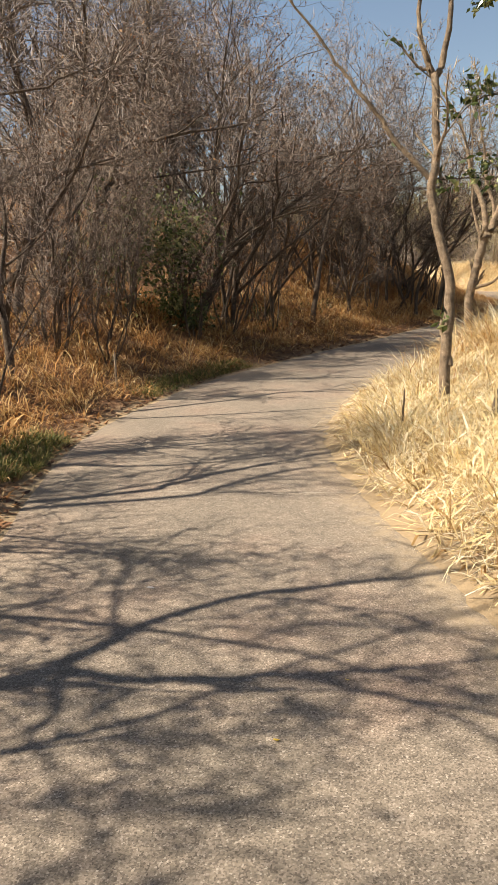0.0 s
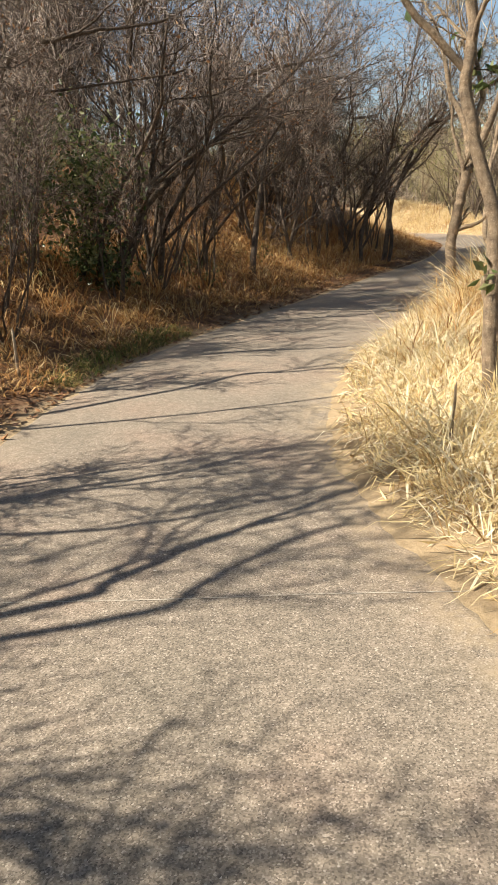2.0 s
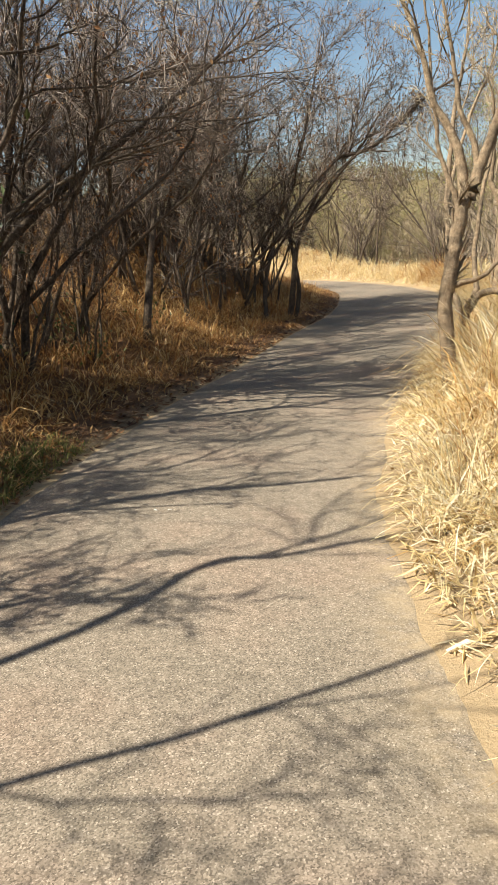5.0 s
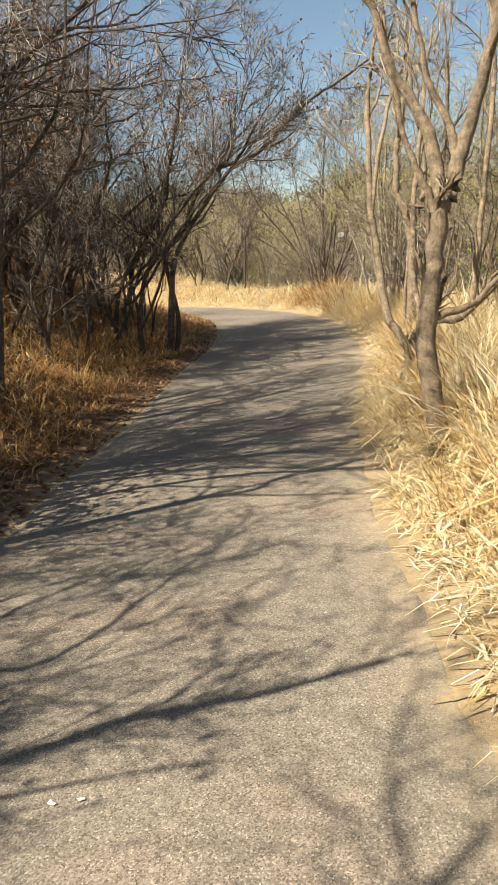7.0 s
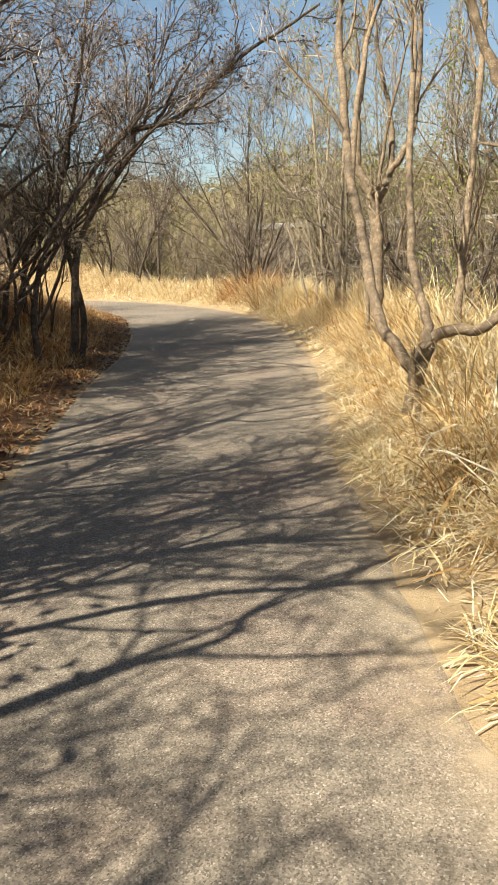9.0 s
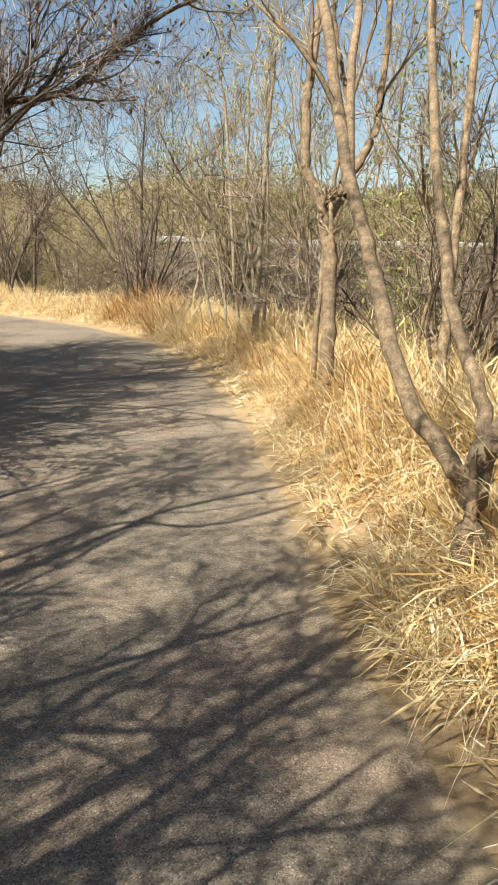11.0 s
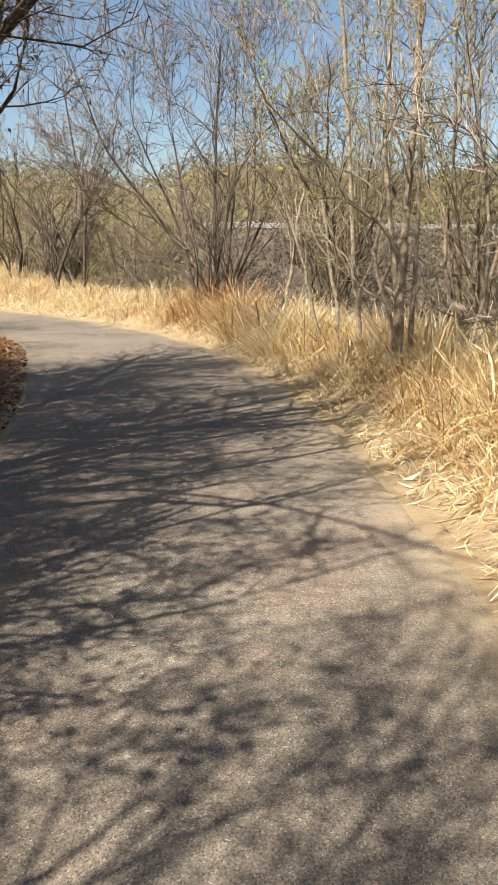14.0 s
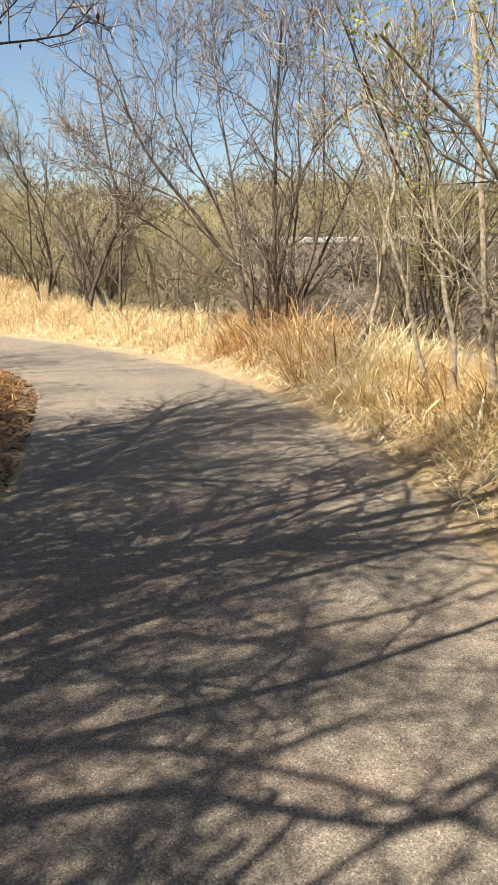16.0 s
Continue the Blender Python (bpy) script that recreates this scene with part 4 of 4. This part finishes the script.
for x, y, size in ((0.6, 7.4, 0.5), (-0.3, 8.4, 0.55), (-0.8, 9.6, 0.6), (-0.6, 11.8, 0.55), (-0.9, 13.2, 0.6), (-1.0, 14.6, 0.6)):   # low scrub under the thicket
    brush_places.append((x, y, rb.uniform(0, 360), size, 1))
grove(BRUSH, brush_places, "shrub", ["bare olive-twigged shrub on low ground", "dense dark leafless shrub on the bank", "tall pale leafless shrub beyond the verge"], "shrub", "brush beyond the path")


def leafing_tree(seed, x, y, tall, count):
    """A slim upright tree just breaking into leaf, several thin stems."""
    r = np.random.RandomState(seed)
    z = ground_at(x, y)
    stems = []
    for k in range(3):
        a = 2.1 * k + r.rand()
        line = limb(r, (x + 0.1 * math.cos(a), y + 0.1 * math.sin(a), z - 0.15), (0.12 * math.cos(a), 0.12 * math.sin(a), 1), tall * (0.7 + 0.3 * r.rand()), 0, 0.13, 0.05, 6)
        stems.append(([tuple(p) for p in line], 0.022 + 0.01 * r.rand(), 0.008, False))
    verge_tree("leafing_tree", seed, (x, y, z), stems, "slim upright tree breaking into yellow-green leaf", GREY_BARK, PALE_TWIG, SAPLING_SPEC, 1.0, (SPRING, 3 * count, 0.045), "sparse yellow-green young leaves")


for seed, x, y, tall, count in ((91, 6.9, 24.8, 6.2, 380), (92, 7.6, 22.3, 5.6, 300), (93, 6.3, 27.6, 6.4, 420), (94, 8.3, 26.5, 6.0, 380), (95, 7.4, 19.6, 5.4, 320), (96, 8.6, 16.5, 5.5, 320), (97, -4.5, 37.5, 6.0, 420), (98, -1.5, 38.5, 5.2, 300)):
    leafing_tree(seed, x, y, tall, count)


# ---- far wooded hills ----
def make_far_woods(name, seed, n, a0, a1, d0, d1, tall, mat, label, keep_off):
    """Thousands of thin upright slivers and small tufts that stand as bare brush on the far slopes."""
    r = np.random.RandomState(seed)
    a, d = r.uniform(a0, a1, n), d0 + (d1 - d0) * r.rand(n) ** 1.3
    x, y = 3 + np.sin(a) * d, 18 + np.cos(a) * d
    ok = (np.abs(side(x, y)) > 11) & ~((y > 54.5) & (y < 61) & (x > 4)) & ~(keep_off & (y < 60.5) & (x > 3) & (y > 36))
    x, y, d = x[ok], y[ok], d[ok]
    per, k = 30, len(x)
    t = np.repeat(r.uniform(0.5, 1.15, k) * tall, per)
    m = k * per
    big = np.repeat(np.clip(d / 60, 0.5, 2.5), per)
    bx, by = np.repeat(x, per) + r.normal(0, 0.7, m) * big, np.repeat(y, per) + r.normal(0, 0.7, m) * big
    bz = np.repeat(height(x, y), per) + t * r.rand(m) * 0.8
    up = np.stack([r.normal(0, 0.8, m), r.normal(0, 0.8, m), r.uniform(0.1, 1.0, m)], 1) * (t * r.uniform(0.12, 0.3, m))[:, None]
    ang = r.uniform(0, 6.283, m)
    w = np.stack([np.cos(ang), np.sin(ang), np.zeros(m)], 1) * (r.uniform(0.03, 0.13, m) * big)[:, None]
    c = np.stack([bx, by, bz], 1)
    v = np.stack([c - w, c + w, c + up], 1).reshape(-1, 3)
    mesh = bpy.data.meshes.new(name)
    mesh.from_pydata(v.tolist(), [], np.arange(3 * m).reshape(-1, 3).tolist())
    mesh.materials.append(mat)
    tagged(new(name, mesh), label, "woods", kind="stuff")


make_far_woods("far_woods", 5, 4800, -0.9, 1.3, 40, 220, 3.6, OLIVE, "olive and brown scrub woods on the far hills", True)
make_far_woods("bank_scrub", 9, 2600, 0.0, 0.95, 23, 58, 0.9, BANK_BRUSH, "dark low scrub on the far embankment", False)
make_far_woods("far_thicket", 6, 1900, -1.45, -0.3, 15, 55, 6.5, GREY_BRUSH, "grey-brown leafless thicket further up the bank", False)
make_far_woods("low_scrub", 7, 900, -3.0, -1.45, 16, 55, 2.0, GREY_BRUSH, "low grey-brown scrub on the sunny slope", False)


# ---- grass, leaves and litter ----
def blades(r, base, tall, way, bend, width, mat, name):
    """Long bent blades as one mesh. base: n x 3; tall, way (angle), bend and width: n each."""
    n = len(base)
    lean, bend = r.uniform(0.0, 0.75, n), np.maximum(bend, 0.1)
    u = np.stack([np.cos(way), np.sin(way), np.zeros(n)], 1)
    cross = np.stack([-np.sin(way + r.normal(0, 0.5, n)), np.cos(way + r.normal(0, 0.5, n)), np.zeros(n)], 1)
    v = np.empty((n, 7, 3))
    for k, t in enumerate((0.0, 0.4, 0.75, 1.0)):
        ang = lean + bend * t
        out, up = tall * (np.cos(lean) - np.cos(ang)) / bend, tall * (np.sin(ang) - np.sin(lean)) / bend
        c = base + u * out[:, None] + np.array([0, 0, 1.0]) * up[:, None]
        c[:, 2] = np.maximum(c[:, 2], base[:, 2] + 0.008 + 0.012 * t)
        if k == 3:
            v[:, 6] = c
        else:
            h = cross * (width * (0.8, 1.0, 0.62)[k] * 0.5)[:, None]
            v[:, 2 * k], v[:, 2 * k + 1] = c - h, c + h
    i = (np.arange(n) * 7)[:, None]
    quads = np.concatenate([i + [0, 1, 3, 2], i + [2, 3, 5, 4]]).tolist()
    tips = (i + [4, 5, 6]).tolist()
    m = bpy.data.meshes.new(name)
    m.from_pydata(v.reshape(-1, 3).tolist(), [], quads + tips)
    m.materials.append(mat)
    return m


STATION = np.r_[0, np.cumsum(np.hypot(*np.diff(LINE, axis=0).T))]


def beside(s0, s1, off):
    """Places at an offset from the middle of the path, for stations s0 (an array)."""
    x, y = np.interp(s0, STATION, LINE[:, 0]), np.interp(s0, STATION, LINE[:, 1])
    nx, ny = np.interp(s0, STATION, NORMAL[:, 0]), np.interp(s0, STATION, NORMAL[:, 1])
    off = off + np.sign(off) * (widen(y) - 1) * HALF
    return x + nx * off, y + ny * off


def station_of(x, y):
    return float(STATION[np.argmin((LINE[:, 0] - x) ** 2 + (LINE[:, 1] - y) ** 2)])


S_START, S_END = station_of(11, -1.8), station_of(-7, 37)


def tufts(r, count, per, off_lo, off_hi, tall, spread, bend, width, mat, name, label, sign=1, s_lo=None, s_hi=None, edge=0.0):
    """Tufts of blades that lean outward from their middle."""
    s = r.uniform(s_lo or S_START, s_hi or S_END, count)
    off = off_lo + (off_hi - off_lo) * r.rand(count) ** 1.1
    cx, cy = beside(s, None, sign * (HALF + off))
    cx, cy = np.repeat(cx, per), np.repeat(cy, per)
    n = len(cx)
    a = r.uniform(0, 6.283, n)
    rad = spread * np.sqrt(r.rand(n))
    x, y = cx + np.cos(a) * rad, cy + np.sin(a) * rad
    ok = side(x, y) * sign > HALF + edge
    x, y, a = x[ok], y[ok], a[ok]
    n = len(x)
    scale = np.repeat(r.uniform(0.65, 1.25, count), per)[ok]
    base = np.stack([x, y, height(x, y) - 0.01], 1)
    if sign < 0 and tall > 0.2:   # low beside the path, deeper up the bank
        scale = scale * (0.6 + 0.4 * ease(0.2, 1.1, np.abs(side(x, y)) - HALF))
    m = blades(r, base, scale * tall * r.uniform(0.5, 1.15, n), a + r.normal(0, 0.7, n), bend * r.uniform(0.45, 1.5, n), width * r.uniform(0.5, 1.1, n) * np.where(r.rand(n) < 0.12, 2.2, 1.0), mat, name)
    return tagged(new(name, m), label, "grass", kind="stuff")


rg = np.random.RandomState(3)
tufts(rg, 1700, 34, 0.45, 2.6, 0.50, 0.20, 1.9, 0.0085, STRAW, "dry_grass", "tangled bleached straw-coloured grass along the verge", edge=0.22)
tufts(rg, 1800, 32, 0.22, 2.2, 0.36, 0.24, 2.8, 0.0095, STRAW, "lodged_grass", "flattened pale dry grass at the edge of the path", edge=0.12)
tufts(rg, 420, 24, 0.5, 2.6, 0.50, 0.17, 1.4, 0.0065, RUST, "rust_grass", "rust-brown dry grass stalks among the straw", s_lo=station_of(3.9, 7.4), edge=0.3)
tufts(rg, 45, 70, 0.4, 1.2, 0.9, 0.22, 1.7, 0.009, STRAW, "gold_tuft", "tall gold tussock grass at the outer bend", s_lo=station_of(3.2, 25.2), s_hi=station_of(2.1, 28.2), edge=0.25)
tufts(rg, 30, 60, 0.4, 1.2, 0.95, 0.22, 1.5, 0.009, RUST, "rust_tuft", "tall rust-gold tussock at the outer bend", s_lo=station_of(2.7, 26.6), s_hi=station_of(1.9, 28.6), edge=0.25)
tufts(rg, 1900, 24, 0.5, 7.0, 0.50, 0.22, 2.0, 0.010, RUST, "bank_grass", "shaded rust-brown dry grass under the thicket", sign=-1, edge=0.5)
tufts(rg, 1200, 24, 0.4, 7.0, 0.46, 0.2, 2.2, 0.010, GOLD, "bank_straw", "golden dry grass clumps on the shaded bank", sign=-1, edge=0.5)
tufts(rg, 90, 50, 0.06, 0.45, 0.13, 0.16, 1.4, 0.007, GREEN, "green_grass", "low green grass along the shaded path edge", sign=-1, s_lo=station_of(3.75, 7.7), s_hi=station_of(3.3, 10.6), edge=0.05)
tufts(rg, 80, 50, 0.06, 0.5, 0.14, 0.14, 1.4, 0.007, GREEN, "green_grass", "small patch of fresh green grass below the bank", sign=-1, s_lo=station_of(5.3, 4.6), s_hi=station_of(4.6, 5.6), edge=0.05)
rm = np.random.RandomState(14)
tufts(rm, 240, 44, 0.75, 2.3, 0.95, 0.22, 1.7, 0.009, STRAW, "tall_grass", "deep pale dry grass round the verge trees", s_lo=station_of(3.25, 10.5), s_hi=station_of(3.2, 24), edge=0.4)
tufts(rm, 260, 44, 0.6, 2.2, 0.85, 0.22, 1.9, 0.009, GOLD, "golden_grass", "deep golden dry grass round the verge trees", s_lo=station_of(3.25, 10.5), s_hi=station_of(3.2, 25), edge=0.35)
tufts(rm, 46, 60, 0.25, 0.95, 0.5, 0.18, 2.0, 0.0065, STRAW, "dry_grass", "deep dry grass round the foot of a forked tree", s_lo=station_of(3.15, 13.9), s_hi=station_of(3.15, 15.1), edge=0.15)
tufts(rm, 1100, 30, 0.12, 3.6, 0.36, 0.22, 2.7, 0.0095, RUST, "bank_mat", "lodged rust-brown grass matted over the bank", sign=-1, edge=0.1)
tufts(rm, 700, 30, 0.35, 3.2, 0.36, 0.20, 2.5, 0.0085, GOLD, "bank_tangle", "golden tangled dry grass on the foot of the bank", sign=-1, edge=0.18)


def flat_litter(r, n, off_lo, off_hi, sign, size, mat, name, label, power=1.0, category="leaves", slim=0.42):
    """Leaves that lie scattered on the earth."""
    s = r.uniform(S_START, S_END, n)
    off = off_lo + (off_hi - off_lo) * r.rand(n) ** power
    x, y = beside(s, None, sign * (HALF + off))
    z = np.maximum(height(x, y), np.where(np.abs(side(x, y)) < HALF + 0.04, 0.003 + rise(y), -9)) + 0.004 + 0.012 * r.rand(n)
    a, k = r.uniform(0, 6.283, n), size * r.uniform(0.5, 1.4, n)
    u = np.stack([np.cos(a), np.sin(a), r.normal(0, 0.35, n)], 1) * k[:, None]
    w = np.stack([-np.sin(a), np.cos(a), r.normal(0, 0.35, n)], 1) * (k * slim)[:, None]
    c = np.stack([x, y, z], 1)
    v = np.stack([c - u * 0.5, c + w * 0.5, c + u * 0.5, c - w * 0.5], 1)
    v[:, :, 2] = np.maximum(v[:, :, 2], (z - 0.006)[:, None])
    i = (np.arange(n) * 4)[:, None]
    m = bpy.data.meshes.new(name)
    m.from_pydata(v.reshape(-1, 3).tolist(), [], np.concatenate([i + [0, 1, 2], i + [0, 2, 3]]).tolist())
    m.materials.append(mat)
    tagged(new(name, m), label, category, kind="stuff")


flat_litter(rg, 34000, 0.0, 5.0, -1, 0.07, LITTER, "leaf_litter", "fallen brown leaves under the thicket", 1.4)
flat_litter(rg, 9000, 0.05, 1.3, 1, 0.11, STRAW, "straw_litter", "broken straw strewn on the sandy edge", 0.9, "straw", 0.09)


# ---- ivy on the leaning tree, and low evergreen bushes ----
def ivy(seed, places, label, name="ivy", size=0.06, mat=None, category="ivy"):
    """Clusters of glossy leaves; places: x, y, z, spread, count."""
    r = np.random.RandomState(seed)
    pts = []
    for x, y, z, spread, n in places:
        pts += [np.array([x, y, z]) + r.normal(0, 1, 3) * np.array([spread, spread, spread * 0.9]) for _ in range(n)]
    m = leaf_mesh(r, [p for p in pts if p[2] > ground_at(p[0], p[1]) + 0.03], size, mat or IVY, 0.2)
    tagged(new(name, m), label, category)


ivy(71, [(0.05, 11.0, 1.1, 0.3, 300), (-0.1, 10.75, 2.05, 0.36, 640), (0.2, 10.8, 2.35, 0.36, 560), (-0.45, 10.5, 1.9, 0.38, 560), (-0.5, 10.4, 2.4, 0.38, 520),
         (-0.85, 10.2, 2.1, 0.4, 420), (-0.9, 10.2, 1.5, 0.35, 300), (-1.2, 9.9, 1.8, 0.35, 300), (0.35, 10.7, 1.9, 0.3, 300)], "dark green ivy climbing a leaning tree", size=0.085)
ivy(72, [(0.05, 10.95, 0.95, 0.2, 420), (0.3, 11.0, 0.75, 0.16, 260), (-0.1, 10.8, 1.1, 0.18, 260)], "low glossy evergreen bush beside the bank", "evergreen_bush", 0.075)
ivy(74, [(6.95, 20.7, 0.6, 0.3, 260), (6.9, 20.85, 1.35, 0.28, 260), (7.0, 20.7, 2.3, 0.3, 220), (7.3, 20.6, 2.45, 0.22, 120), (6.6, 20.8, 0.5, 0.22, 120)], "loose yellow-green leafy shrub below the verge", "leafy_shrub", 0.06, SPRING, "shrub")
ivy(75, [(7.6, 17.6, 0.5, 0.35, 260), (7.9, 18.4, 1.2, 0.4, 260), (8.2, 19.3, 0.2, 0.4, 200)], "loose yellow-green leafy shrub below the verge", "leafy_shrub", 0.06, SPRING, "shrub")
ivy(73, [(0.2, 13.1, 0.75, 0.18, 160), (0.35, 15.4, 0.7, 0.16, 120), (0.75, 12.9, 0.5, 0.14, 120)], "small dusty green shrub in the litter", "evergreen_bush", 0.045)


# ---- small things ----
def stake(name, x, y, tall, radius, mat, label, lean=0.04):
    """A thin weathered stick, split at its head."""
    r = np.random.RandomState(int(x * 100))
    z = ground_at(x, y)
    b = Build()
    line = [(x + lean * k / 5 + r.normal(0, 0.002), y + r.normal(0, 0.002), z - 0.05 + tall * k / 5) for k in range(6)]
    b.tube(line, [radius * 1.1, radius, radius, radius * 0.95, radius * 0.9, radius * 0.75], 7)
    b.tube([line[5], (line[5][0] + 0.006, line[5][1], line[5][2] + 0.03)], [radius * 0.7, 0], 7)
    tagged(new(name, b.mesh(name, mat)), label, "stake")


stake("stake", 6.26, 6.41, 0.42, 0.010, STAKE, "thin brown stick standing in the dry grass")
stake("marker_post", 1.98, 7.2, 0.5, 0.016, PALE_BARK, "thin pale stub of a stem beside the path", 0.0)


def chip(name, x, y, size, mat, label, category, seed):
    """A small curled scrap lying on the pavement."""
    r = np.random.RandomState(seed)
    bm = bmesh.new()
    ring = []
    for k in range(7):
        a = 6.283 * k / 7
        d = 0.75 * size * (0.35 + 0.8 * r.rand())
        ring.append(bm.verts.new((x + math.cos(a) * d, y + math.sin(a) * d * 0.6, 0.003 + 0.004 * r.rand())))
    mid = bm.verts.new((x, y, 0.005))
    for k in range(7):
        bm.faces.new((ring[k], ring[(k + 1) % 7], mid))
    bmesh.ops.solidify(bm, geom=bm.faces[:], thickness=0.002)
    m = bpy.data.meshes.new(name)
    bm.to_mesh(m)
    bm.free()
    m.materials.append(mat)
    tagged(new(name, m), label, category)


for k, (x, y, size) in enumerate(((6.47, 2.81, 0.035), (5.43, 4.46, 0.024), (4.95, 5.57, 0.022), (3.19, 9.04, 0.035), (3.28, 9.06, 0.02), (3.63, 15.46, 0.02), (3.45, 15.2, 0.016), (4.34, 16.24, 0.03), (3.05, 18.4, 0.015), (3.35, 17.34, 0.012))):
    chip("scrap", x, y, size, CHIP, "small white scrap lying on the path", "scrap", k)
for k, (x, y, size) in enumerate(((7.69, 2.07, 0.02), (7.72, 2.53, 0.02))):
    chip("fallen_leaf", x, y, size, YELLOW, "small yellow leaf fallen on the path", "leaf", 20 + k)
